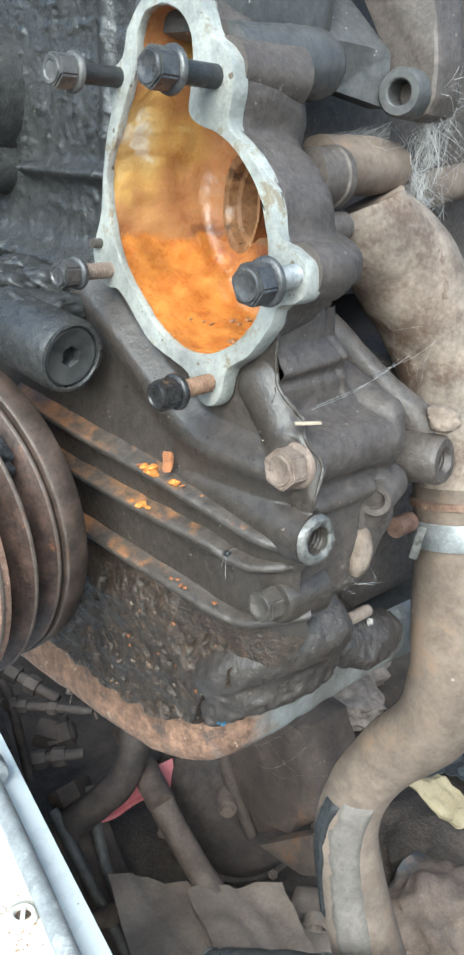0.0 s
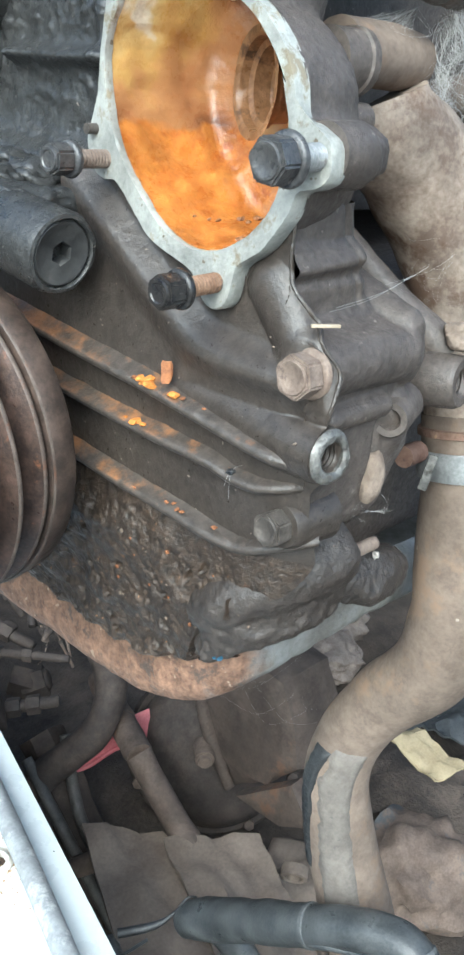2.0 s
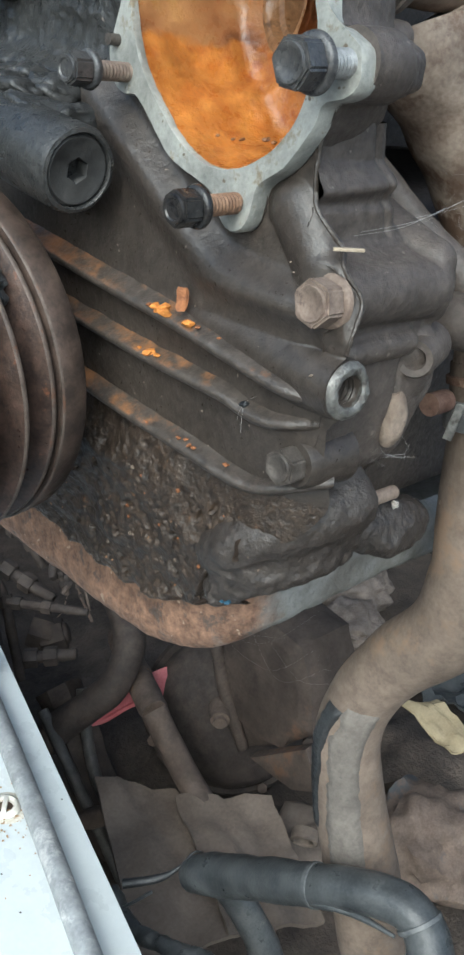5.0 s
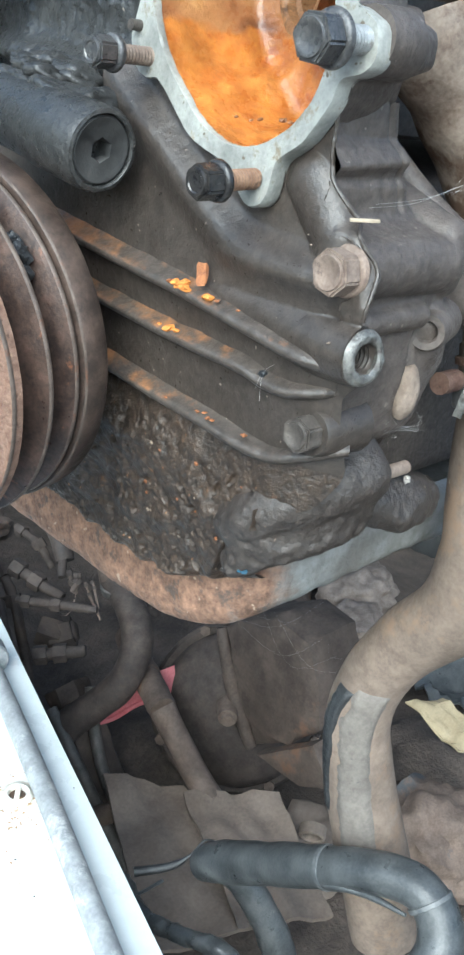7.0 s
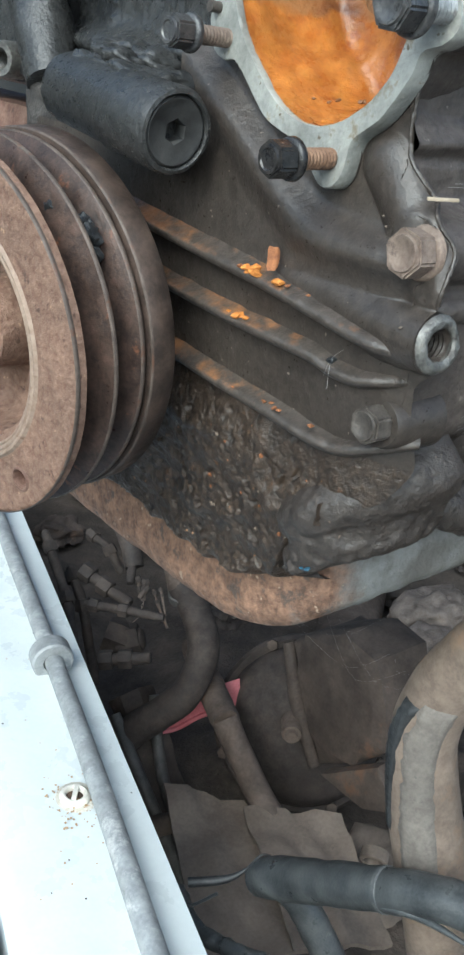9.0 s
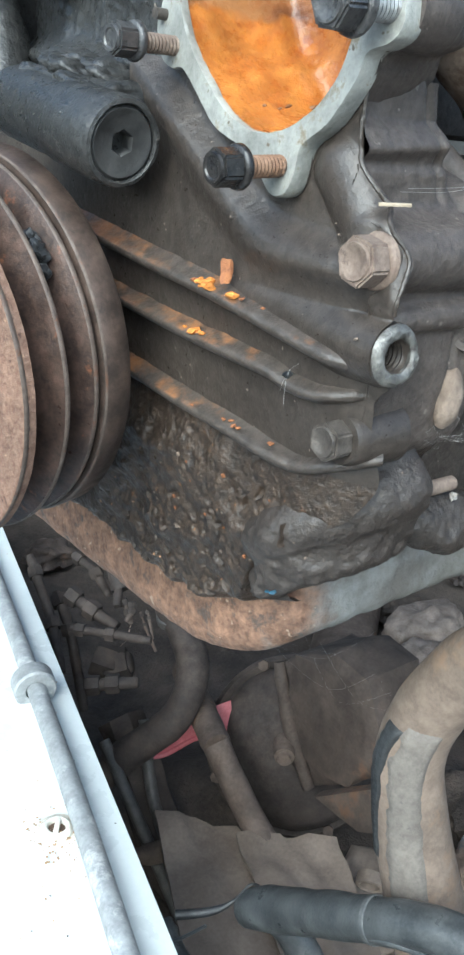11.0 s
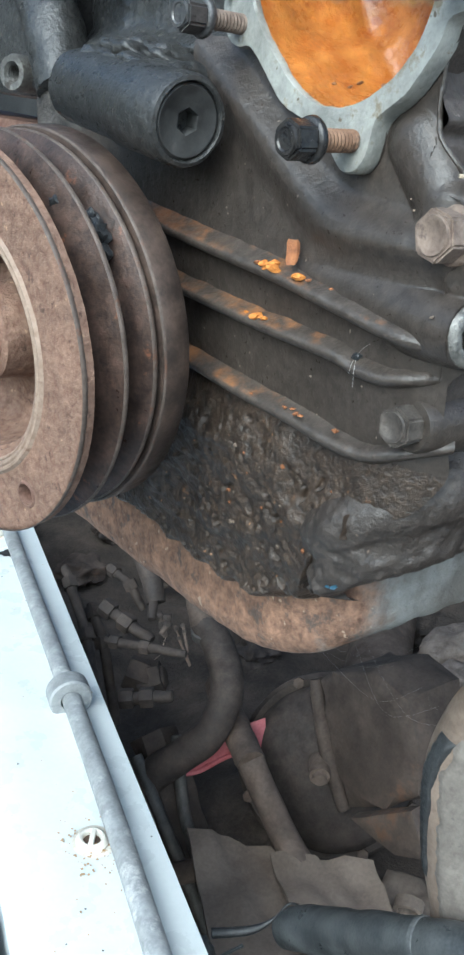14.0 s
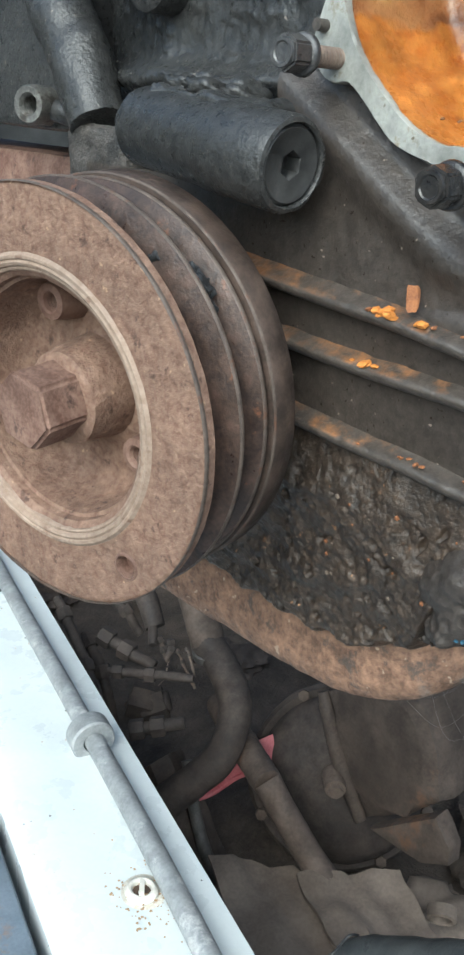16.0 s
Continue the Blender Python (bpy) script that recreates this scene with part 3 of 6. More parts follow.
def cover_x(y, z):
    """The cover's front with its coat of sludge."""
    x = bare_x(y, z)
    p = Vector((x, y, z))
    oil = ease(0.628 - z + 0.10 * (y - 0.30) + 0.006 * noise.noise(p * 70), 0.0, 0.030) * ease(y, 0.252, 0.275)
    lump = noise.fractal(p * 34 + Vector((3, 1, 7)), 1.2, 2.1, 4)
    crumb = noise.fractal(p * 105 + Vector((0, 5, 2)), 0.9, 2.1, 4)
    pit = ease(-noise.noise(p * 170 + Vector((9, 0, 0))), 0.42, 0.58)
    grain = ease(noise.noise(p * 260 + Vector((4, 4, 0))), 0.25, 0.6) * ease(noise.noise(p * 40), -0.15, 0.3)
    x -= oil * (0.0056 + 0.0044 * lump + 0.0014 * crumb - 0.0024 * pit + 0.0011 * grain + 0.0004 * noise.fractal(p * 330, 0.8, 2.0, 2))
    x -= (1 - oil) * 0.00018 * noise.fractal(p * 120, 0.9, 2.0, 3)
    return x


def border(z):
    """Where the cover ends on its near side at a height."""
    limit = 0.2425 - 0.0065 * ease(z, 0.648, 0.660) - 0.0010 * ease(z, 0.672, 0.684)
    return limit + 0.012 * ease(0.622 - z, 0.0, 0.03) + 0.0245 * ease(z, 0.688, 0.722) + 0.022 * ease(0.606 - z, 0.0, 0.018)


bm = bmesh.new()
NY, NZ = 400, 330
rows = []
for i in range(NY + 1):
    y = 0.226 + (0.47 - 0.226) * i / NY
    low = 0.536 + 0.08 * max(0, y - 0.36) + 0.020 * ease(0.330 - y, 0, 0.05) + 0.028 * ease(0.296 - y, 0, 0.022) + 0.0035 * noise.fractal(Vector((y * 80, 0, 0)), 1, 2, 4)
    col = []
    for j in range(NZ + 1):
        z = low + (0.738 - low) * j / NZ
        w = max(y, border(z) + 0.0003 * noise.noise(Vector((z * 150, 0, 0))))
        x = cover_x(w, z) + 0.016 * max(0, 1 - j / 10) ** 2
        col.append(bm.verts.new((x, w, z)))
    rows.append(col)
for i in range(NY):
    for j in range(NZ):
        bm.faces.new((rows[i][j], rows[i + 1][j], rows[i + 1][j + 1], rows[i][j + 1]))
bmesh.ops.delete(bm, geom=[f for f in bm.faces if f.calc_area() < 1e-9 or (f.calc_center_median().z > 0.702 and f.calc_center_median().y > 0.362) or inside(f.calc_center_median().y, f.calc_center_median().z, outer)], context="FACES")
# the oil cake and the bare casting are parts of their own
gunk = bm.copy()
bmesh.ops.delete(bm, geom=[f for f in bm.faces if f.calc_center_median().z < 0.626 + 0.12 * (f.calc_center_median().y - 0.30)], context="FACES")
bmesh.ops.delete(gunk, geom=[f for f in gunk.faces if not f.calc_center_median().z < 0.626 + 0.12 * (f.calc_center_median().y - 0.30)], context="FACES")
part("cover_face", shift(bm, CV), "cast", cover, "", 70)
part("oil_cake", shift(gunk, CV), "gunk", cover, "thick lumpy cake of oil and dirt", 80)


def rib(rows):
    """A cast rib along rows of (y, z, reach): a ledge with a rounded crest standing out of the bare cover, its underside cut back."""
    line = smooth_line([(plain_x(y, z) - r, y, z) for y, z, r in rows], 16)
    bm, rings = bmesh.new(), []
    for k, p in enumerate(line):
        d = (line[min(k + 1, len(line) - 1)] - line[max(k - 1, 0)])
        d = Vector((d.x, d.y, 0)).normalized()
        out = Vector((d.y, -d.x, 0))
        if out.x > 0.2:
            out = -out
        w = 0.0004 * noise.fractal(p * 120, 1, 2, 3)
        prof = [(-0.030, 0.0130), (-0.0110, 0.0074), (-0.0080, 0.0054), (-0.0056, 0.0037), (-0.0036, 0.0026), (-0.0018, 0.0019), (-0.0007, 0.0011), (-0.0001, 0.0002), (-0.0002, -0.0008), (-0.0009, -0.0017), (-0.0022, -0.0025), (-0.0048, -0.0033), (-0.0080, -0.0044), (-0.012, -0.0058), (-0.030, -0.0090)]
        rings.append([bm.verts.new(p + out * (o + w) + Vector((0, 0, u + 0.5 * w))) for o, u in prof])
    n = len(rings[0])
    for a, b in zip(rings, rings[1:]):
        for k in range(n):
            bm.faces.new((a[k], a[(k + 1) % n], b[(k + 1) % n], b[k]))
    bm.faces.new(rings[0])
    bm.faces.new(rings[-1])
    return bm


part("rib", shift(rib([(0.400, 0.6775, 0.0070), (0.3414, 0.6719, 0.0070), (0.3097, 0.6692, 0.0070), (0.288, 0.6664, 0.0068), (0.276, 0.6646, 0.0066), (0.266, 0.6632, 0.0068), (0.257, 0.6621, 0.0074), (0.249, 0.6612, 0.0080), (0.242, 0.6606, 0.0080), (0.238, 0.6604, 0.0070)]), CV), "rib", cover, "", 60)
part("rib", shift(rib([(0.400, 0.6575, 0.0064), (0.3344, 0.6525, 0.0064), (0.3056, 0.6510, 0.0064), (0.2799, 0.6500, 0.0058), (0.2690, 0.6478, 0.0054), (0.2600, 0.6474, 0.0048), (0.2530, 0.6486, 0.0040), (0.2470, 0.6500, 0.0024), (0.2420, 0.6510, -0.0010)]), CV), "rib", cover, "", 60)
part("rib", shift(rib([(0.400, 0.6325, 0.0068), (0.3309, 0.6258, 0.0068), (0.2985, 0.6237, 0.0068), (0.2780, 0.6215, 0.0064), (0.2670, 0.6210, 0.0052), (0.2595, 0.6226, 0.0050), (0.2530, 0.6248, 0.0044), (0.2475, 0.6270, 0.0038), (0.2430, 0.6288, 0.0030), (0.2400, 0.6300, 0.0016)]), CV), "rib", cover, "", 60)
BO = CV @ Matrix.Translation((0.2602, 0.2345, 0.6657)) @ Matrix.Rotation(radians(-5), 4, "Z") @ Matrix.Rotation(radians(-6), 4, "X")
boss = part("threaded_boss", shift(lathe([(0.018, 0.0003), (0.018, 0.0046)] + [(0.0165 - 0.0009 * k, 0.0046 + 0.0005 * (k % 2)) for k in range(18)] + [(0.0000, 0.0052), (-0.0006, 0.0058), (-0.0006, 0.0078), (0.0004, 0.0090), (0.004, 0.0096), (0.020, 0.0092), (0.034, 0.0070), (0.036, 0.001)], "y", 48), BO), "cast", cover)
part("machined_ring", shift(lumpy(lumpy(lathe([(-0.0010, 0.0050), (-0.0016, 0.0056), (-0.0018, 0.0064), (-0.0017, 0.0074), (-0.0008, 0.0084), (0.0002, 0.0090), (0.0006, 0.0082), (0.0004, 0.0052)], "y", 72, closed=True), 0.0004, 170), 0.0003, 500), BO), "alu_dark", boss, "bare corroded metal ring round a threaded hole")
part("bolt_seat", shift(lumpy(lathe([(0.254, 0.0035), (0.254, 0.0078), (0.2555, 0.0088), (0.275, 0.0105)], "x", 36, (0.0065, 0.2505, 0.6352)), 0.0004, 150), CV), "cast", cover)
bm = bmesh.new()
edge_rows = [[bm.verts.new((bare_x(border(z), z) + o, border(z) + 0.0001 + e, z)) for o, e in ((0.0, 0.0), (0.0015, 0.0018), (0.0030, 0.0040), (0.0050, 0.0080))] for z in [0.7040 + 0.0011 * k for k in range(32)]]
for a, b in zip(edge_rows, edge_rows[1:]):
    for k in range(3):
        bm.faces.new((a[k], a[k + 1], b[k + 1], b[k]))
part("cover_edge", shift(bm, CV), "cast", cover, "", 60)
lip = smooth_line([(border(z) + 0.0004, z, 0) for z in (0.736, 0.726, 0.717, 0.709, 0.701, 0.693, 0.685, 0.677)], 6)
part("cover_lip", shift(lumpy(tube([(bare_x(p.x, p.y) + 0.0002, p.x - 0.0004, p.y) for p in lip], 0.00075, 8, 3), 0.0003, 300), CV), "cast", cover, "thin raised gasket lip")
RAIL = smooth_line([(0.2700, 0.3020, 0.5800), (0.2640, 0.2900, 0.5850), (0.2635, 0.2790, 0.5900), (0.2665, 0.2690, 0.5965), (0.2745, 0.2590, 0.6035), (0.2855, 0.2525, 0.6088), (0.2950, 0.2495, 0.6118), (0.3030, 0.2510, 0.6130)], 16)
SKIN = smooth_line([(-0.0150, 0.0330, 0), (-0.0060, 0.0250, 0), (-0.0018, 0.0180, 0), (0.0012, 0.0125, 0), (0.0052, 0.0088, 0), (0.0084, 0.0040, 0), (0.0092, -0.0010, 0), (0.0078, -0.0062, 0), (0.0052, -0.0102, 0), (0.0046, -0.0140, 0), (0.0044, -0.0200, 0), (0.0020, -0.0250, 0), (-0.0040, -0.0285, 0), (-0.0140, -0.0300, 0)], 5)
bm, rings = bmesh.new(), []
for k, p in enumerate(RAIL):
    d = RAIL[min(k + 1, len(RAIL) - 1)] - RAIL[max(k - 1, 0)]
    out = Vector((d.y, -d.x, 0)).normalized()
    u = k / (len(RAIL) - 1)
    sink = 0.0110 * (1 - ease(u, 0.0, 0.38)) + 0.0120 * ease(u, 0.90, 1.0)
    ring = []
    for q in SKIN:
        c = p + out * (q.x - sink) + Vector((0, 0, q.y))
        rough = 0.0006 + 0.0017 * ease(-q.y, 0.006, 0.016) + 0.0018 * (1 - ease(u, 0.1, 0.45))
        ring.append(bm.verts.new(c + out * (rough * noise.fractal(c * 95, 0.9, 2.1, 4) + 0.0004 * noise.fractal(c * 300, 0.8, 2.0, 2))))
    rings.append(ring)
for a, b in zip(rings, rings[1:]):
    for k in range(len(SKIN) - 1):
        bm.faces.new((a[k], a[k + 1], b[k + 1], b[k]))
bmesh.ops.recalc_face_normals(bm, faces=bm.faces[:])
part("lower_rail", shift(bm, CV), "rail_oil", cover, "oil-coated rounded lower rail", 80)
part("rail_lump", shift(lumpy(lumpy(tube([(0.3120, 0.2640, 0.5920), (0.3230, 0.2610, 0.5900), (0.3370, 0.2580, 0.5880), (0.3540, 0.2580, 0.5880)], [0.008, 0.0112, 0.0120, 0.0080], 48, 30), 0.0022, 55), 0.0009, 160), CV), "rail_oil", cover, "oil-coated lump", 80)

# ---- side of the engine block ----
RIM = [(0.560, 0.372), (0.585, 0.352), (0.605, 0.334), (0.622, 0.318), (0.640, 0.322), (0.655, 0.328), (0.668, 0.326), (0.680, 0.318), (0.690, 0.320), (0.700, 0.315), (0.710, 0.303), (0.722, 0.299), (0.745, 0.296)]


def rim_x(z):
    """Where the near plane of the block side ends at a height."""
    for (z0, a), (z1, b) in zip(RIM, RIM[1:]):
        if z <= z1:
            return a + (b - a) * ease(z, z0, z1)
    return RIM[-1][1]


def flank_y(x, z):
    """How far off the side of the block lies at a length and height."""
    y = 0.2440 + 0.0125 * ease(z, 0.692, 0.706) + 0.0030 * ease(0.655 - z, 0.0, 0.030) + 0.0190 * ease(0.632 - z, 0.0, 0.026)
    y += 0.0016 * ease(z, 0.7125, 0.7155) - 0.0034 * math.exp(-(((z - 0.7195 - 0.05 * (x - 0.27)) / 0.0030) ** 2))
    y += 0.0030 * ease(z, 0.7235, 0.7275)
    y += 0.0022 * math.exp(-(((x - 0.2930 + 0.25 * (z - 0.72)) / 0.0014) ** 2)) * ease(z, 0.703, 0.708)
    y += 0.0018 * math.exp(-(((x - 0.3010) / 0.0013) ** 2)) * (1 - ease(z, 0.672, 0.680)) * ease(z, 0.640, 0.648)
    d = x - rim_x(z)
    y += 1.5 * (math.sqrt(d * d + 0.000012) + d)
    back = y + 0.03
    y = smin(y, swell(x, z, back, (0.2560, 0.6905, 0.2468), (0.3090, 0.6900, 0.2480), 0.0094, 0.0100), 0.0030)
    y = smin(y, swell(x, z, back, (0.3130, 0.6980, 0.2490), (0.3140, 0.6850, 0.2490), 0.0078, 0.0078), 0.0030)
    y = smin(y, swell(x, z, back, (0.2700, 0.6730, 0.2445), (0.2990, 0.6735, 0.2450), 0.0044, 0.0050), 0.0020)
    y = smin(y, swell(x, z, back, (0.3120, 0.6680, 0.2500), (0.3140, 0.6600, 0.2510), 0.0098, 0.0090), 0.0040)
    y = smin(y, swell(x, z, back, (0.2660, 0.6350, 0.2585), (0.3060, 0.6390, 0.2600), 0.0092, 0.0096), 0.0035)
    y = smin(y, swell(x, z, back, (0.2760, 0.6160, 0.2600), (0.2960, 0.6420, 0.2590), 0.0030, 0.0040), 0.0040)
    p = Vector((x, y, z))
    dirt = ease(0.630 - z, 0.0, 0.03)
    return y - 0.0005 * noise.fractal(p * 90, 0.9, 2.0, 4) - dirt * 0.0026 * noise.fractal(p * 70, 1.0, 2.0, 5)


bm = bmesh.new()
FX, FZ = 200, 230
grid = [[bm.verts.new((0.2560 + 0.150 * i / FX, flank_y(0.2560 + 0.150 * i / FX, 0.558 + 0.180 * j / FZ), 0.558 + 0.180 * j / FZ)) for j in range(FZ + 1)] for i in range(FX + 1)]
for i in range(FX):
    for j in range(FZ):
        bm.faces.new((grid[i][j], grid[i + 1][j], grid[i + 1][j + 1], grid[i][j + 1]))
bmesh.ops.delete(bm, geom=[f for f in bm.faces if f.calc_center_median().x < 0.290 and f.calc_center_median().z > 0.600 and f.calc_center_median().x < bare_x(max(f.calc_center_median().y, border(f.calc_center_median().z)), f.calc_center_median().z) - 0.0004], context="FACES")
low = bm.copy()
bmesh.ops.delete(bm, geom=[f for f in bm.faces if f.calc_center_median().z < 0.624 + 0.008 * noise.noise(f.calc_center_median() * 60)], context="FACES")
bmesh.ops.delete(low, geom=[f for f in low.faces if f.calc_center_median().z < 0.592 or not f.calc_center_median().z < 0.624 + 0.008 * noise.noise(f.calc_center_median() * 60)], context="FACES")
part("side_casting", shift(bm, BK), "cast_dry", block, "dusty brown cast block side with bosses", 70)
part("oily_side", shift(low, BK), "gunk", block, "black oily lower block side", 80)
part("hollow_boss", shift(lathe([(0.014, 0.0005), (0.014, 0.0030), (0.0, 0.0034), (-0.0012, 0.0040), (-0.0014, 0.0062), (0.0008, 0.0072), (0.022, 0.0084), (0.022, 0.001)], "x", 32), BK @ Matrix.Translation((0.3050, 0.2425, 0.6675)) @ Matrix.Rotation(radians(24), 4, "Z")), "cast_dry", block)

# ---- pump housing ----
pump = thing("water_pump_housing", "open cast pump housing, pale gasket face, orange rust inside", "pump housing", (0.252, 0.30, 0.77))
PU = Matrix.Translation((-0.252, -0.30, -0.77))


def rough_loop(loop, x, amount, key):
    out = []
    for k, p in enumerate(loop):
        d = (loop[(k + 1) % len(loop)] - loop[k - 1]).normalized()
        s = amount * noise.noise(Vector((p.x, p.y, key)) * 220)
        out.append((x + 0.3 * s, p.x + d.y * s, p.y - d.x * s))
    return out


def inset(loop, centre, k):
    return [centre + (p - centre) * k for p in loop]


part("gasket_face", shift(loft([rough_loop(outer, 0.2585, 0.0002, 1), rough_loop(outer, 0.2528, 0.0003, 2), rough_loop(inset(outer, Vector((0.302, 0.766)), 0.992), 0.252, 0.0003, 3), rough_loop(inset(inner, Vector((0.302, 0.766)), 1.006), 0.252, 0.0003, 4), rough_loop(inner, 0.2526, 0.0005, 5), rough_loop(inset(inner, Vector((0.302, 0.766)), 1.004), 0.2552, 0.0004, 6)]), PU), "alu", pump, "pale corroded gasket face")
mid = Vector((0.302, 0.766))
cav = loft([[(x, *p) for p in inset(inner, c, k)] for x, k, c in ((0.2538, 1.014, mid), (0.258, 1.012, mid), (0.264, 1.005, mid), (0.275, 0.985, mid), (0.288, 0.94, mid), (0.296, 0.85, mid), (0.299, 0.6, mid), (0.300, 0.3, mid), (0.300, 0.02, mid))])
bmesh.ops.subdivide_edges(cav, edges=cav.edges[:], cuts=2, use_grid_fill=True)
part("divider", shift(lumpy(tube([(0.262, 0.2960, 0.7940), (0.268, 0.302, 0.7955), (0.274, 0.309, 0.798), (0.285, 0.318, 0.802), (0.294, 0.330, 0.806)], [0.0020, 0.0030, 0.0032, 0.0032, 0.0034], 16, 10), 0.0009, 160), PU), "corrosion", pump, "white corroded edge between the two chambers")
PORT = Vector((0.2790, 0.2920, 0.7700))
PX = Matrix.Translation(PORT) @ Matrix.Rotation(radians(-24), 4, "Z")
bore = PX.to_3x3() @ Vector((1, 0, 0))
bmesh.ops.delete(cav, geom=[f for f in cav.faces if (f.calc_center_median() - PORT - bore * (f.calc_center_median() - PORT).dot(bore)).length < 0.0132 and f.calc_center_median().x > 0.266], context="FACES")
cav.verts.index_update()
rim = {v.index: v.co.copy() for v in cav.verts}
lumpy(cav, 0.0018, 60)
for v in cav.verts:
    v.co = rim[v.index].lerp(v.co, ease(rim[v.index].x, 0.2535, 0.262))
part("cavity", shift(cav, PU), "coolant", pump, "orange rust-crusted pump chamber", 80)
part("inlet_port", shift(lumpy(lathe([(-0.006, 0.0172), (-0.006, 0.0150), (-0.0052, 0.0140), (-0.002, 0.0136), (-0.001, 0.0118), (0.005, 0.0114), (0.006, 0.0098), (0.015, 0.0094), (0.016, 0.0005)], "x", 48, caps=(False, True)), 0.0004, 200), PU @ PX), "port", pump, "round stepped inlet port in the chamber wall")
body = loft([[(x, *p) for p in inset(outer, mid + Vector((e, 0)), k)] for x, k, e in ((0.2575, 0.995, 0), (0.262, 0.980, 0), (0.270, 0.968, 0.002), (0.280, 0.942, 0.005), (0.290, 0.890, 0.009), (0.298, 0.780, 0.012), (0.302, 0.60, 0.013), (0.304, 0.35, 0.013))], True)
bmesh.ops.subdivide_edges(body, edges=body.edges[:], cuts=1, use_grid_fill=True)
part("housing_body", shift(lumpy(body, 0.0008, 100), PU), "cast_dry", pump, "", 70)
part("ear_boss", shift(lathe([(0.2575, 0.001), (0.2575, 0.0092), (0.262, 0.0096), (0.2715, 0.0100), (0.2750, 0.0084), (0.276, 0.001)], "x", 32, (0, 0.2515, 0.7535)), PU), "cast_dry", pump)
part("upper_tube", shift(lumpy(lathe([(0.2575, 0.001), (0.2575, 0.0098), (0.27, 0.0102), (0.290, 0.0106), (0.291, 0.001)], "x", 36, (0, 0.291, 0.8125)), 0.0005, 120), PU), "cast_dry", pump)
part("side_tube", shift(lumpy(lathe([(0.302, 0.001), (0.302, 0.0104), (0.314, 0.0108), (0.3145, 0.0118), (0.318, 0.0118), (0.3185, 0.001)], "x", 36, (0, 0.290, 0.7800)), 0.0005, 120), PU), "cast_dry", pump)
part("hose_stub", shift(lumpy(lathe([(0.318, 0.001), (0.318, 0.0110), (0.35, 0.0116), (0.366, 0.0105), (0.367, 0.001)], "x", 36, (0, 0.298, 0.784)), 0.0008, 100), PU), "hose", pump, "short dusty rubber stub")
part("small_stub", shift(lathe([(0.304, 0.001), (0.304, 0.006), (0.322, 0.006), (0.323, 0.001)], "x", 24, (0, 0.286, 0.762)), PU), "cast_dry", pump)


# ---- bolts ----
def flange_bolt(at, out, r, mat, head, tilt, label, group, turn=(0, 0), threaded=True):
    """A hexagon flange bolt whose head stands out to the front by a length."""
    b = thing("flange_bolt", label, "bolt", at, group=group)
    b.rotation_euler = (0, radians(turn[0]), radians(turn[1]))
    part("shank", lathe([(-out, 0.001), (-out, r * 0.60)] + [(-out + 0.0007 * k + 0.001, r * (0.60 if k % 2 or not threaded else 0.54)) for k in range(int(out / 0.0007) + 8)] + [(0.012, 0.001)], segs=20), mat, b)
    part("collar", lathe([(-out - 0.0016, r * 0.88), (-out - 0.0012, r * 1.08), (-out - 0.0007, r * 1.15), (-out + 0.0004, r * 1.19), (-out + 0.0009, r * 1.14), (-out + 0.0012, r * 0.5)], segs=32), head, b)
    bm = prism(hexagon(r * 1.06, tilt), -out - 0.0088, -out - 0.0012, 0.0)
    bmesh.ops.bevel(bm, geom=bm.edges[:], offset=0.0007, segments=2, affect="EDGES")
    hex_head = part("hex_head", lumpy(bm, 0.00012, 400), head, b, "", 25)
    part("head_dish", lathe([(-out - 0.0090, 0.0004), (-out - 0.0090, r * 0.50), (-out - 0.0094, r * 0.58), (-out - 0.0094, r * 0.74), (-out - 0.0086, r * 0.8)], segs=28), head, hex_head)
    return b


LOOSE = "loosened housing bolts"
flange_bolt((0.254, 0.3383, 0.8080), 0.0215, 0.0058, "tar", "bolt_grey", 0.2, "dusty grey flange bolt half out of the housing", LOOSE, (0, 0), False)
flange_bolt((0.254, 0.2898, 0.8094), 0.0205, 0.0064, "tar", "bolt_black", 0.35, "shiny black flange bolt half out of the housing", LOOSE, (1, -2), False)
flange_bolt((0.254, 0.3396, 0.7410), 0.0180, 0.0052, "bolt_rust", "bolt_black", 0.5, "oily black flange bolt with a dirty shank", LOOSE, (-1, 3))
flange_bolt((0.254, 0.2492, 0.7532), 0.0150, 0.0066, "galv", "bolt_black", 0.1, "large black flange bolt with a bright plated shank", LOOSE, (-4, 0))
flange_bolt((0.254, 0.2826, 0.7109), 0.0185, 0.0055, "bolt_orange", "bolt_oil", 0.4, "oil-wet black flange bolt with a rusty shank", LOOSE, (-3, 1))
flange_bolt((0.2575, 0.2445, 0.6905), 0.0005, 0.0070, "bolt_rust", "bolt_rust", 0.25, "dusty tan flange bolt screwed home in the cover", "cover bolts")
flange_bolt((0.2625, 0.2505, 0.6352), 0.0005, 0.0062, "bolt_dark", "bolt_dark", 0.45, "dusty dark hexagon bolt low on the cover", "cover bolts")
solid("locating_pin", lathe([(0.248, 0.0008), (0.248, 0.0018), (0.262, 0.0020), (0.264, 0.0032), (0.276, 0.0032)], "x", 16, (0, 0.3455, 0.7500)), "bolt_dark", "small dark steel locating pin beside the housing", "pin")

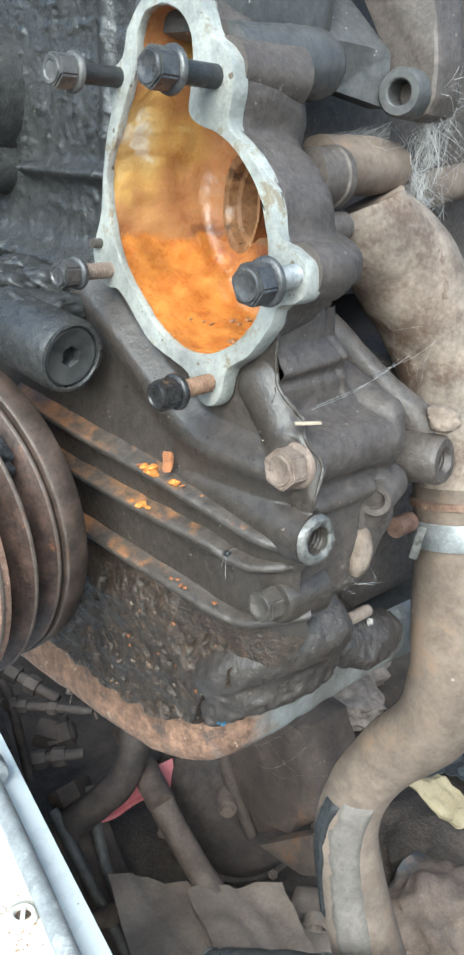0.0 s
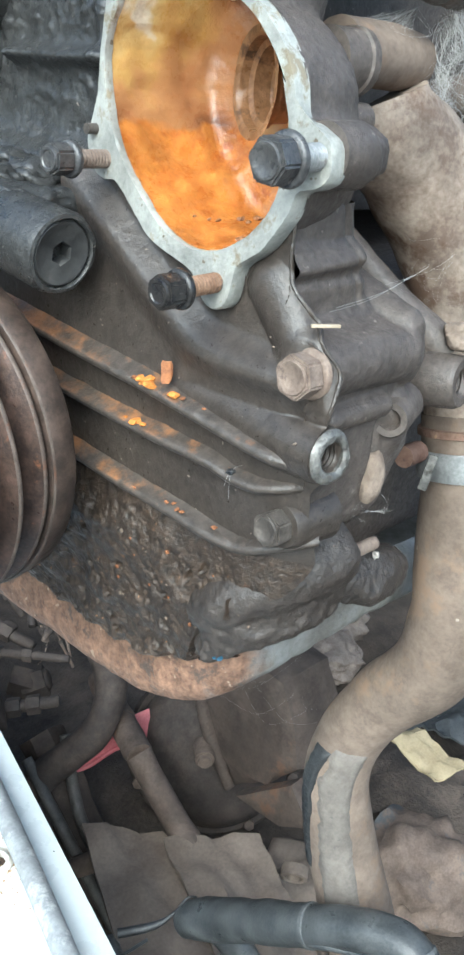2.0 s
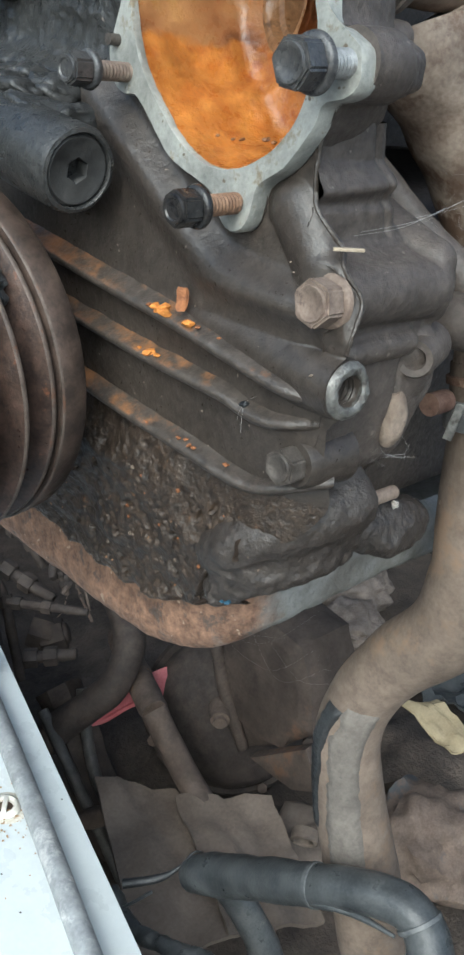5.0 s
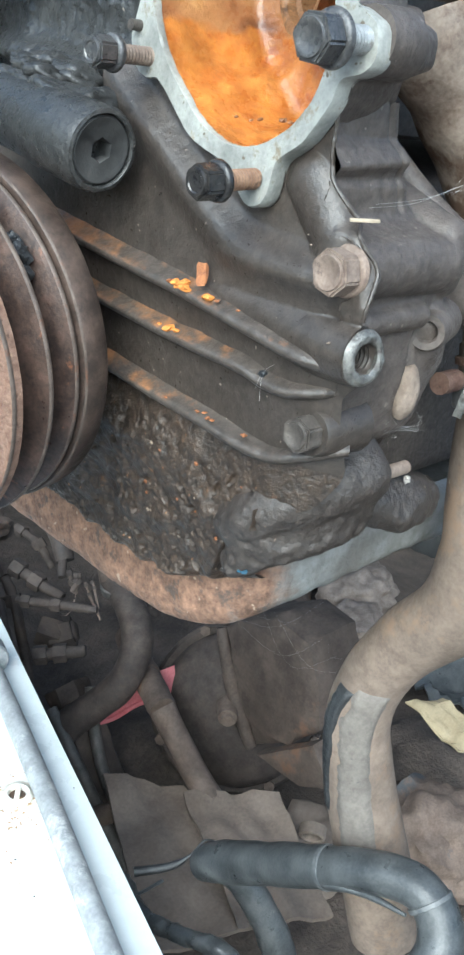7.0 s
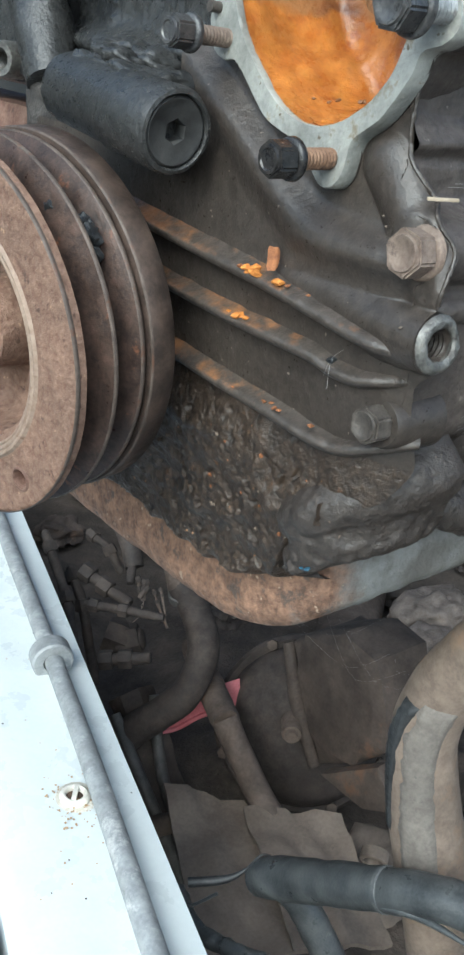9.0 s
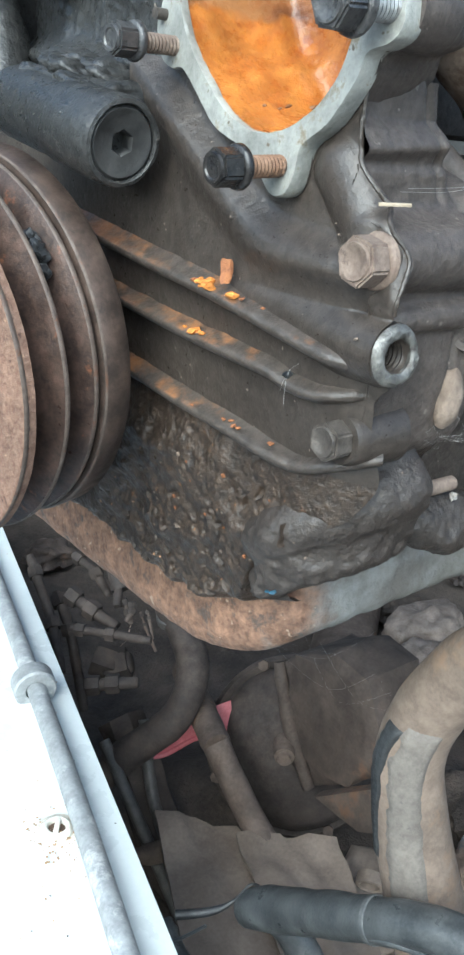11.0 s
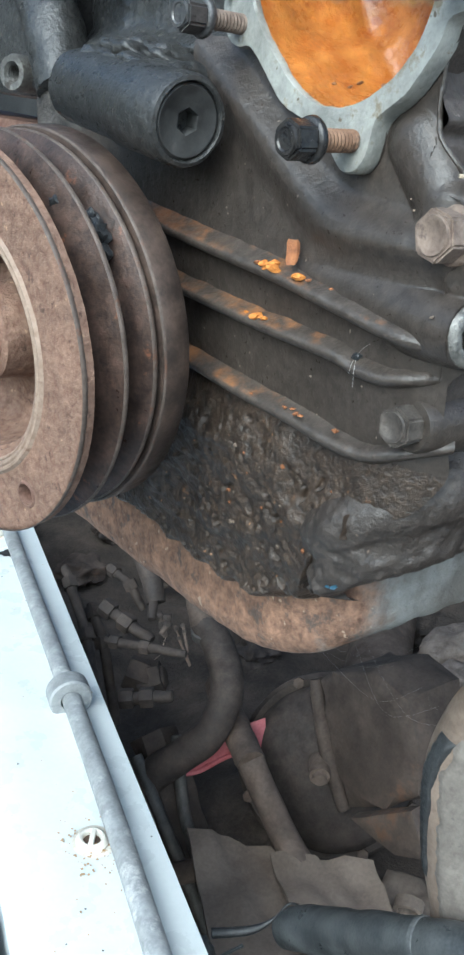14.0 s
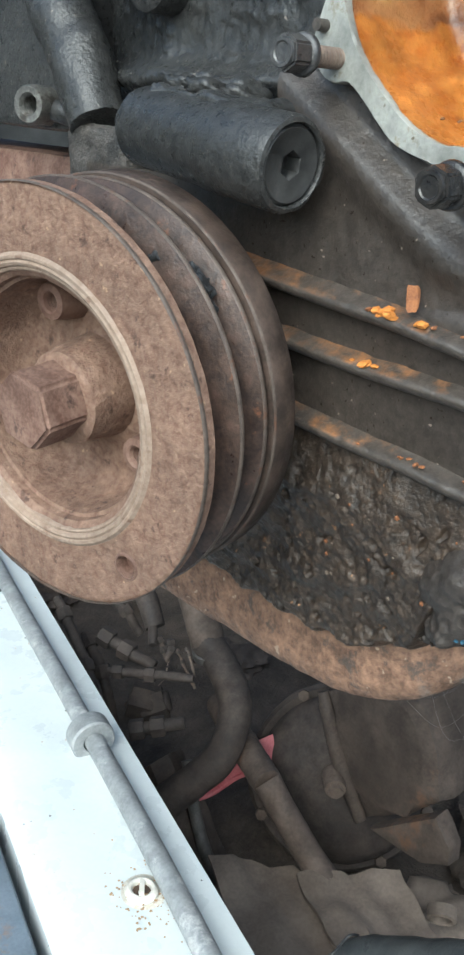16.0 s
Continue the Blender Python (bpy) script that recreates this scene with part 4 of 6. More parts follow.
# ---- crank pulley ----
pulley = thing("crank_pulley", "rusty two-groove crankshaft pulley with a dished hub", "pulley", (0.181, 0.3898, 0.6306))
pulley.rotation_euler = (0, radians(-5.07), radians(8.5))
plate = lathe([(0.0003, 0.0490)] + [(0.0, 0.0495 + 0.0007 * k) for k in range(29)] + [(0.0008, 0.0703), (0.0040, 0.0705), (0.0045, 0.060), (0.0045, 0.049)], segs=360, closed=True)
bmesh.ops.delete(plate, geom=[f for f in plate.faces if f.calc_center_median().x < 0.001 and math.hypot(f.calc_center_median().y + 0.0365, f.calc_center_median().z + 0.0470) < 0.0038], context="FACES")
part("front_plate", lumpy(plate, 0.00015, 150), "rust", pulley)
part("pale_ring", lathe([(0.0016, 0.0434), (0.0006, 0.0438), (0.0003, 0.0444), (0.0006, 0.0449), (-0.0004, 0.0453), (-0.0008, 0.0462), (-0.0004, 0.0470), (-0.0009, 0.0475), (-0.0009, 0.0484), (-0.0002, 0.0490), (0.0003, 0.0498), (0.004, 0.0498), (0.004, 0.0434)], segs=128, closed=True), "ring", pulley, "worn pale sand-coloured ring")
part("groove_rim", lathe([(0.0042, 0.0700), (0.0085, 0.0590), (0.0110, 0.0585), (0.0150, 0.0682), (0.0158, 0.0702), (0.0178, 0.0702), (0.0186, 0.0682), (0.0222, 0.0590), (0.0246, 0.0590), (0.0288, 0.0672), (0.0296, 0.0686), (0.0312, 0.0686), (0.0314, 0.0655), (0.0314, 0.050), (0.0042, 0.050)], segs=144, closed=True), "groove", pulley, "two dark worn belt grooves")
# paler rings: wear on the ridges plus their highlight, put into the colour
for x, r in ((0.0004, 0.0703), (0.0168, 0.0703), (0.0304, 0.0687), (0.0345, 0.0697)):
    part("worn_lit_edge", lathe([(x - 0.0010, r), (x - 0.0005, r + 0.0004), (x + 0.0005, r + 0.0004), (x + 0.0010, r)], segs=144, closed=True), "edge", pulley, "worn edge with its highlight painted in")
part("damper_ring", lathe([(0.0330, 0.0655), (0.0334, 0.0695), (0.0345, 0.0702), (0.0440, 0.0702), (0.0452, 0.0692), (0.0455, 0.050), (0.0330, 0.050)], segs=144, closed=True), "damper", pulley, "dark outer damper ring")
part("rubber_seam", lathe([(0.0312, 0.0650), (0.0332, 0.0650), (0.0332, 0.05), (0.0312, 0.05)], segs=96, closed=True), "rubber", pulley)
hub_dish = part("hub_dish", lumpy(lathe([(0.0014, 0.0437), (0.0030, 0.0415), (0.0060, 0.0412), (0.0065, 0.0400), (0.0150, 0.0392), (0.0230, 0.0380), (0.0265, 0.0350), (0.0275, 0.0300), (0.0270, 0.0225), (0.0250, 0.0185), (0.0170, 0.0170), (0.0090, 0.0160), (0.0080, 0.0145), (0.0080, 0.0005)], segs=96, caps=(False, True)), 0.0008, 110), "rust", pulley)
bm = prism(hexagon(0.0136, 0.25), -0.0085, 0.0095, 0.0)
bmesh.ops.bevel(bm, geom=bm.edges[:], offset=0.0012, segments=3, affect="EDGES")
part("hub_bolt", lumpy(bm, 0.0004, 200, 2), "rust_dark", pulley)
part("crank_nose", lathe([(0.030, 0.019), (0.09, 0.019)], segs=40), "cast", pulley)
for ang, r in ((-0.55, 0.0310), (1.95, 0.0315), (3.75, 0.0310)):
    c = (0.0, -r * math.cos(ang), r * math.sin(ang))
    part("threaded_hole", shift(lathe([(0.0230, 0.0005), (0.0230, 0.0024)] + [(0.0215 - 0.0006 * k, 0.0028 + 0.0004 * (k % 2)) for k in range(8)] + [(0.0165, 0.0034), (0.0160, 0.0042), (0.0165, 0.0062), (0.0275, 0.0078)], segs=24), Matrix.Translation(c)), "rust_dark", hub_dish)
part("balance_hole", shift(lathe([(0.0002, 0.0052), (-0.0004, 0.0047), (-0.0005, 0.0041), (0.0008, 0.0037), (0.0040, 0.0034), (0.0041, 0.0002)], segs=24, caps=(False, True)), Matrix.Translation((-0.0001, -0.0365, -0.0470))), "rust_dark", pulley)
for a, x, s in ((0.72, 0.0235, 0.0042), (0.80, 0.0240, 0.0034), (0.92, 0.0150, 0.0026), (0.62, 0.0228, 0.0026)):
    bm = bmesh.new()
    bmesh.ops.create_icosphere(bm, subdivisions=3, radius=s)
    part("tar_lump", shift(lumpy(bm, s * 0.5, 300), Matrix.Translation((x, -0.0640 * math.cos(a), 0.0640 * math.sin(a)))), "tar", pulley, "black tar lump in the groove")

# ---- mount tube with plug ----
mount = thing("mount_tube", "black oily tube with a hexagon socket plug", "engine mount", (0.2318, 0.335, 0.7105))
mount.rotation_euler = (radians(6), 0, 0)
part("tube", lumpy(lathe([(0.006, 0.0118), (0.0, 0.0119), (-0.0006, 0.0124), (-0.0002, 0.0136), (0.0022, 0.0145), (0.030, 0.0143), (0.032, 0.0134), (0.070, 0.0126), (0.074, 0.010), (0.074, 0.001)], "y", 56), 0.0004, 160), "black", mount)
def ring_of(r, y, six=False):
    """A round or six-sided loop across the tube."""
    out = []
    for k in range(48):
        a = 2 * math.pi * k / 48
        q = r * math.cos(math.pi / 6) / math.cos((a % (math.pi / 3)) - math.pi / 6) if six else r
        out.append((q * math.sin(a), y, q * math.cos(a)))
    return out


part("socket_plug", loft([ring_of(0.0117, 0.006), ring_of(0.0117, 0.0012), ring_of(0.0108, 0.0002), ring_of(0.0100, 0.0003), ring_of(0.0095, 0.0006), ring_of(0.0044, 0.0006, True), ring_of(0.0040, 0.0012, True), ring_of(0.0040, 0.008, True)], True), "plug", mount, "round black plug with a hexagon socket")
bm = box((-0.004, 0.020, 0.005), (0.034, 0.066, 0.0145), 0.004)
part("saddle", lumpy(lumpy(bm, 0.0026, 70, 16), 0.0010, 240), "black", mount, "oil-caked saddle over the tube", 80)
for k in range(9):
    bm = bmesh.new()
    bmesh.ops.create_icosphere(bm, subdivisions=3, radius=0.0040 + 0.0035 * random.random())
    part("dirt_lump", shift(lumpy(lumpy(bm, 0.0030, 150), 0.0010, 480), Matrix.Translation((0.004 + 0.02 * random.random(), 0.025 + 0.05 * random.random(), 0.0135 + 0.003 * random.random())) @ Matrix.Diagonal((1.3, 1.3, 0.62, 1.0))), "black", mount, "lump of caked dirt", 80)

# ---- engine bracket arm and eye beyond the pulley ----
arm = thing("engine_bracket", "dark oily cast bracket beside the mount tube", "engine bracket", (0.275, 0.47, 0.74))
AR = Matrix.Translation((-0.275, -0.47, -0.74))
part("arm_bar", shift(lumpy(tube([(0.290, 0.585, 0.840), (0.280, 0.545, 0.790), (0.272, 0.520, 0.763), (0.269, 0.498, 0.742), (0.266, 0.480, 0.716)], [0.017, 0.016, 0.0145, 0.0135, 0.0125], 20, 10), 0.0015, 90), AR), "black", arm)
part("arm_foot", shift(lumpy(box((0.258, 0.450, 0.694), (0.285, 0.492, 0.716), 0.003), 0.0015, 110, 5), AR), "black_dirt", arm)
eye = thing("bracket_eye", "pale metal eye with a threaded hole on a bar", "bracket", (0.27, 0.541, 0.722))
part("eye_ring", shift(lathe([(0.010, 0.0003), (0.010, 0.0038)] + [(0.009 - 0.0008 * k, 0.0040 + 0.0005 * (k % 2)) for k in range(12)] + [(-0.001, 0.0052), (-0.001, 0.0080), (0.001, 0.0088), (0.02, 0.0090)], segs=28), Matrix.Rotation(radians(20), 4, "Z")), "alu_dark", eye)
part("eye_bar", tube([(0.012, -0.004, -0.002), (0.018, -0.03, -0.006), (0.02, -0.07, -0.01)], 0.005, 14), "black", eye)
part("eye_plate", lumpy(box((0.014, -0.012, -0.01), (0.06, 0.36, 0.30), 0.004), 0.002, 30, 8), "black", eye, "dark cast plate")
solid("frame_rail", lumpy(box((0.30, 0.49, 0.655), (0.36, 0.90, 0.700), 0.006), 0.0012, 50, 8), "rust_dark", "brown rusty bar behind the pulley", "car frame")
lid = thing("front_cover_lid", "black cover with a pale rounded rim beside the pump", "engine cover", (0.252, 0.460, 0.80))
part("lid_body", lathe([(0.0, 0.001), (0.0, 0.026), (0.003, 0.030), (0.03, 0.031), (0.031, 0.001)], segs=64), "black", lid)
part("lid_rim", lathe([(-0.0006, 0.0262), (-0.0012, 0.0275), (-0.0002, 0.0292), (0.001, 0.028)], segs=64, closed=True), "black_dirt", lid)
knob = thing("oil_filler", "dark round filler beside the bracket", "oil filler", (0.262, 0.448, 0.770))
part("cap_body", shift(lathe([(0.0, 0.001), (0.0, 0.010), (0.002, 0.0125), (0.03, 0.0135), (0.031, 0.001)], segs=40), Matrix.Identity(4)), "black", knob)
part("cap_nut", prism(hexagon(0.0042, 0.2), -0.004, 0.002, 0.0006), "bolt_dark", knob)

# ---- upper bracket behind the pump ----
bracket = thing("alternator_bracket", "dusty grey cast bracket with a bolt hole", "bracket", (0.345, 0.30, 0.82))
BR = Matrix.Translation((-0.345, -0.30, -0.82))
GUSSET = [(0.318, 0.2985, 0.828), (0.322, 0.3180, 0.850), (0.328, 0.3450, 0.890), (0.352, 0.3300, 0.890), (0.3440, 0.3180, 0.850), (0.3455, 0.2900, 0.8260), (0.3455, 0.2900, 0.8060), (0.3350, 0.2950, 0.8085), (0.3250, 0.3005, 0.8110)]
bm = loft([[(x + 0.020 * k, y + 0.022 * k, z) for x, y, z in GUSSET] for k in (0, 1)], True)
bm.faces.new([v for v in bm.verts][:len(GUSSET)])
bmesh.ops.recalc_face_normals(bm, faces=bm.faces[:])
bmesh.ops.triangulate(bm, faces=[f for f in bm.faces if len(f.verts) > 4])
part("web_plate", shift(lumpy(bm, 0.0004, 90, 5), BR), "cast_grey", bracket, "", 60)
part("column", shift(lumpy(prism([(0.3450, 0.8950), (0.2890, 0.8950), (0.2790, 0.8450), (0.2735, 0.8240), (0.2728, 0.8120), (0.2750, 0.8050), (0.2820, 0.8020), (0.2920, 0.8060), (0.2960, 0.8280), (0.3150, 0.8500)], 0.3535, 0.372, 0.0025), 0.0005, 80, 4), BR), "cast_dry", bracket, "dusty upright of the bracket")
part("lug", shift(lathe([(0.016, 0.0004), (0.016, 0.0046), (-0.001, 0.0048), (-0.0016, 0.0054), (-0.0016, 0.0082), (0.0000, 0.0092), (0.0110, 0.0096)], "x", 40), BR @ Matrix.Translation((0.3445, 0.2827, 0.8120)) @ Matrix.Rotation(radians(10), 4, "Z")), "cast_grey", bracket)
part("stem", shift(lumpy(tube([(0.262, 0.2965, 0.8150), (0.290, 0.2975, 0.8165), (0.3120, 0.2985, 0.8185), (0.3175, 0.2990, 0.8190)], [0.0120, 0.0125, 0.0120, 0.0070], 32, 14), 0.0006, 90), BR), "cast_grey", bracket)
part("top_face", shift(lumpy(box((0.262, 0.2995, 0.822), (0.322, 0.345, 0.890), 0.006), 0.0010, 70, 8), BR), "cast_grey", bracket, "broad dark cast face above the stem")
part("under_rib", shift(lumpy(box((0.300, 0.305, 0.790), (0.318, 0.33, 0.812), 0.003), 0.0008, 90, 4), BR), "cast_dry", bracket)
solid("rusty_rod", lumpy(tube([(0.4230, 0.3270, 0.7700), (0.4450, 0.3210, 0.7750), (0.4820, 0.3160, 0.7820)], [0.0085, 0.0088, 0.0090], 20, 12), 0.0006, 90), "hose", "dusty tan rod behind the cobwebs", "rod")
far = thing("round_housing", "dark grey round housing behind the cobwebs", "alternator", (0.5920, 0.4060, 0.8500))
part("housing_drum", lathe([(-0.03, 0.001), (-0.03, 0.040), (-0.024, 0.048), (0.0, 0.05), (0.08, 0.05)], "x", 56), "grey_paint", far)
part("housing_ring", lathe([(-0.0315, 0.022), (-0.0345, 0.025), (-0.0345, 0.029), (-0.0305, 0.031)], "x", 48, closed=True), "grey_paint", far)
# added wall that closes the background behind the engine, not a known panel
solid("backdrop_wall", lumpy(box((1.35, -0.4, -0.02), (1.40, 1.6, 1.15), 0.02), 0.004, 12, 10), "grey_paint", "dark grey wall added to close off the background", "car panel", kind="structure")

# ---- strut, mud, cocoon, stud on the block side ----
strut = thing("strut_arm", "dusty brown cast strut ending in a threaded eye", "bracket", (0.3510, 0.2710, 0.6960))
O = Vector((0.3510, 0.2710, 0.6960))
part("strut_bar", shift(lumpy(tube([(0.3410, 0.3150, 0.7280), (0.3440, 0.2950, 0.7130), (0.3510, 0.2700, 0.6940), (0.3590, 0.2550, 0.6810)], [0.0058, 0.006, 0.0065, 0.009], 18, 10), 0.0006, 120), Matrix.Translation(-O)), "cast_dry", strut)
part("strut_plate", shift(lumpy(tube([(0.3480, 0.2780, 0.6720), (0.3520, 0.2640, 0.6710), (0.3600, 0.2500, 0.6700)], [0.013, 0.012, 0.010], 18, 10), 0.001, 100), Matrix.Translation(-O)), "cast_dry", strut)
part("strut_eye", shift(lumpy(lathe([(0.012, 0.0003), (0.012, 0.0042)] + [(0.011 - 0.0008 * k, 0.0044 + 0.0005 * (k % 2)) for k in range(14)] + [(-0.001, 0.0058), (-0.001, 0.0092), (0.0012, 0.0104), (0.014, 0.0108), (0.026, 0.0100), (0.027, 0.001)], "y", 36), 0.0005, 140), Matrix.Translation(Vector((0.3500, 0.2420, 0.6740)) - O) @ Matrix.Rotation(radians(6), 4, "Z") @ Matrix.Rotation(radians(-8), 4, "X")), "cast_dry", strut)


def blob(name, at, size, mat, label, category, rough=0.45, stretch=(1, 1, 1), key=0.0, scale=1.6):
    bm = bmesh.new()
    bmesh.ops.create_icosphere(bm, subdivisions=4, radius=1.0)
    for v in bm.verts:
        v.co *= 1 + rough * noise.fractal(v.co * scale + Vector((key, 0, 0)), 0.8, 2.0, 5)
        v.co = Vector([v.co[i] * size * stretch[i] for i in range(3)])
    ob = solid(name, bm, mat, label, category, smooth=60)
    ob.location = at
    return ob


blob("mud_clod", (0.3530, 0.2470, 0.6900), 0.0062, "mud", "pale clod of dried mud on the strut", "mud", 0.28, (1.1, 1.1, 0.9), 2, 1.1)
blob("insect_nest", (0.3030, 0.2450, 0.6450), 0.0068, "mud", "pale dried mud nest on the block side", "nest", 0.10, (0.75, 0.7, 1.5), 5, 1.1)
solid("stud", lathe([(-0.006, 0.001), (-0.005, 0.0026), (0.004, 0.0028), (0.012, 0.0028)], "x", 18, (0.3170, 0.2540, 0.6065)), "bolt_rust", "short rusty stud above the oily rail", "stud")
blob("white_fleck", (0.3290, 0.2520, 0.6020), 0.0014, "pale", "small white fleck of debris", "debris", 0.5, (1, 1, 1.1), 9)
solid("straw", shift(box((-0.0045, -0.0008, -0.0005), (0.0045, 0.0008, 0.0005), 0.0003), Matrix.Translation((0.2580, 0.2420, 0.7060)) @ Matrix.Rotation(radians(-40), 4, "Z") @ Matrix.Rotation(radians(-4), 4, "Y")), "straw", "short pale piece of straw", "debris")

# ---- oil pan ----
pan = thing("oil_pan", "rusty orange-brown pressed steel oil pan", "oil pan", (0.4, 0.45, 0.52))
PN = Matrix.Translation((-0.4, -0.45, -0.52))


def swept(rows, prof, per=14):
    """A skin drawn along rows of (x, y, low z, high z); prof rows of (out, share of height, drop)."""
    line = smooth_line([(x, y, a) for x, y, a, c in rows], per)
    tops = [v.x for v in smooth_line([(c, 0, 0) for x, y, a, c in rows], per)]
    bm, rings = bmesh.new(), []
    for k, p in enumerate(line):
        d = line[min(k + 1, len(line) - 1)] - line[max(k - 1, 0)]
        n = Vector((d.y, -d.x, 0)).normalized()
        rings.append([bm.verts.new((p.x + n.x * o, p.y + n.y * o, p.z + (tops[k] - p.z) * s + e)) for o, s, e in prof])
    for a, b in zip(rings, rings[1:]):
        for k in range(len(prof) - 1):
            bm.faces.new((a[k], a[k + 1], b[k + 1], b[k]))
    return bm


EDGE = [(0.283, 0.66, 0.503, 0.552), (0.283, 0.50, 0.503, 0.552), (0.283, 0.40, 0.503, 0.550), (0.283, 0.345, 0.5045, 0.552), (0.2835, 0.318, 0.5105, 0.558), (0.2880, 0.298, 0.519, 0.564), (0.2985, 0.2865, 0.5265, 0.567), (0.318, 0.2835, 0.530, 0.567), (0.35, 0.2835, 0.531, 0.564), (0.40, 0.284, 0.531, 0.561), (0.50, 0.284, 0.528, 0.560), (0.80, 0.284, 0.528, 0.560)]
wall_rows = [(-0.006, 1.0, 0.004)] + [(0.0008 * math.sin(3.1 * s), s, 0.0) for s in (1.0, 0.9, 0.8, 0.7, 0.6, 0.5, 0.4, 0.32, 0.24)] + [(-0.0010, 0.14, 0.0), (-0.0030, 0.06, 0.0), (-0.0065, 0.01, 0.0), (-0.012, 0.0, -0.0004)]
bm = swept(EDGE, wall_rows)
part("pan_wall", shift(lumpy(bm, 0.0009, 70), PN), "pan_rust", pan, "flaking orange-brown pan wall", 70)
part("pan_floor", shift(lumpy(swept(EDGE, [(-0.0118, 0.0, -0.0002), (-0.03, 0.0, -0.0008), (-0.06, 0.02, -0.001), (-0.12, 0.05, 0.0)]), 0.0010, 60), PN), "pan_rust", pan, "", 70)

# ---- dusty hose with clamp ----
hose = thing("radiator_hose", "dusty brown rubber radiator hose with a steel clamp", "hose", (0.39, 0.25, 0.6))
HO = Matrix.Translation((-0.39, -0.25, -0.6))
HP = [(0.3490, 0.2990, 0.7670), (0.3530, 0.2960, 0.7600), (0.3740, 0.2910, 0.7450), (0.3940, 0.2790, 0.7140), (0.4000, 0.2650, 0.6790), (0.3970, 0.2560, 0.6490), (0.3950, 0.2490, 0.6200), (0.3980, 0.2460, 0.5750), (0.4010, 0.2450, 0.5480), (0.4040, 0.2530, 0.5140), (0.4040, 0.2750, 0.4820), (0.4020, 0.2890, 0.4510), (0.4010, 0.2920, 0.4200), (0.4070, 0.2840, 0.3760), (0.4130, 0.2730, 0.3380), (0.4220, 0.2530, 0.2780)]
part("pipe_elbow", shift(tube(HP[:7], [0.0205, 0.0215, 0.0235, 0.0235, 0.0225, 0.0222, 0.0215], 40, 16, 0.0012, 60), HO), "elbow", hose, "corroded tan metal elbow")
part("hose_body", shift(tube(HP[5:], [0.0230, 0.0226, 0.0222, 0.0218, 0.0206, 0.0186, 0.0182, 0.0184, 0.0200, 0.0216, 0.0220], 48, 16, 0.0007, 45), HO), "hose", hose)
c0, c1 = Vector(HP[5]), Vector(HP[6])
cd = (c1 - c0).normalized()
ca = cd.to_track_quat("Z", "X").to_matrix().to_4x4()
clamp_band = part("clamp_band", shift(lathe([(-0.0062, 0.0238), (-0.0062, 0.0246), (-0.005, 0.0250), (0.005, 0.0250), (0.0062, 0.0246), (0.0062, 0.0238)], "z", 64, closed=True), HO @ Matrix.Translation(c0.lerp(c1, 0.72)) @ ca), "galv", hose, "plated steel band")
part("clamp_tail", shift(lumpy(box((-0.0006, -0.0019, -0.008), (0.0006, 0.0019, 0.008), 0.0005), 0.0003, 300, 2), HO @ Matrix.Translation((0.3580, 0.2520, 0.6310)) @ Matrix.Rotation(radians(35), 4, "Z") @ Matrix.Rotation(radians(8), 4, "X")), "alu_dark", clamp_band, "ribbed end of the clamp band")
part("clamp_screw", shift(lathe([(-0.006, 0.001), (-0.006, 0.0048), (0.006, 0.0048), (0.006, 0.001)], "x", 12), HO @ Matrix.Translation((0.3630, 0.2640, 0.6340))), "rust_dark", clamp_band)
part("hose_bead", shift(lathe([(-0.002, 0.0228), (-0.0015, 0.0246), (0.0015, 0.0246), (0.002, 0.0228)], "z", 56, closed=True), HO @ Matrix.Translation(c0.lerp(c1, 0.25)) @ ca), "rust", hose, "rusty bead above the clamp")
def hose_patch(name, z0, z1, lo, hi, lift, mat, label, key):
    """A skin on the hose between two heights; lo and hi give its edges in degrees round the hose at the top and the foot."""
    line = smooth_line(HP[5:], 24)
    bm, rings = bmesh.new(), []
    for k in range(81):
        z = z0 + (z1 - z0) * k / 80
        c = min(line, key=lambda q: abs(q.z - z))
        r = 0.0186 + 0.0030 * ease(0.42 - z, 0.0, 0.08)
        a0 = lo[0] + (lo[1] - lo[0]) * k / 80 + 9 * noise.fractal(Vector((z * 90, key, 0)), 0.8, 2, 4)
        a1 = hi[0] + (hi[1] - hi[0]) * k / 80 + 5 * noise.fractal(Vector((z * 70, key, 4)), 0.9, 2, 4)
        ring = []
        for n in range(15):
            a = radians(a0 + (a1 - a0) * n / 14)
            q = lift * min(1.0, min(n, 14 - n) / 1.5 - 0.6, min(k, 80 - k) / 2 - 0.6)
            p = Vector((math.cos(a), math.sin(a), 0)) * (r + q)
            ring.append(bm.verts.new(Vector((c.x, c.y, z)) + p * (1 + 0.012 * noise.fractal(p * 400 + Vector((0, 0, z * 120)), 1, 2, 3))))
        rings.append(ring)
    for a, b in zip(rings, rings[1:]):
        for n in range(14):
            bm.faces.new((a[n], a[n + 1], b[n + 1], b[n]))
    bmesh.ops.recalc_face_normals(bm, faces=bm.faces[:])
    return part(name, shift(bm, HO), mat, hose, label, 70)


hose_patch("torn_sleeve", 0.4500, 0.3600, (150, 126), (188, 150), 0.0016, "tar", "torn black rubber sleeve", 1.0)
hose_patch("worn_strip", 0.4540, 0.3300, (186, 168), (250, 236), 0.0012, "worn_rubber", "worn pale grey rubber strip", 5.0)

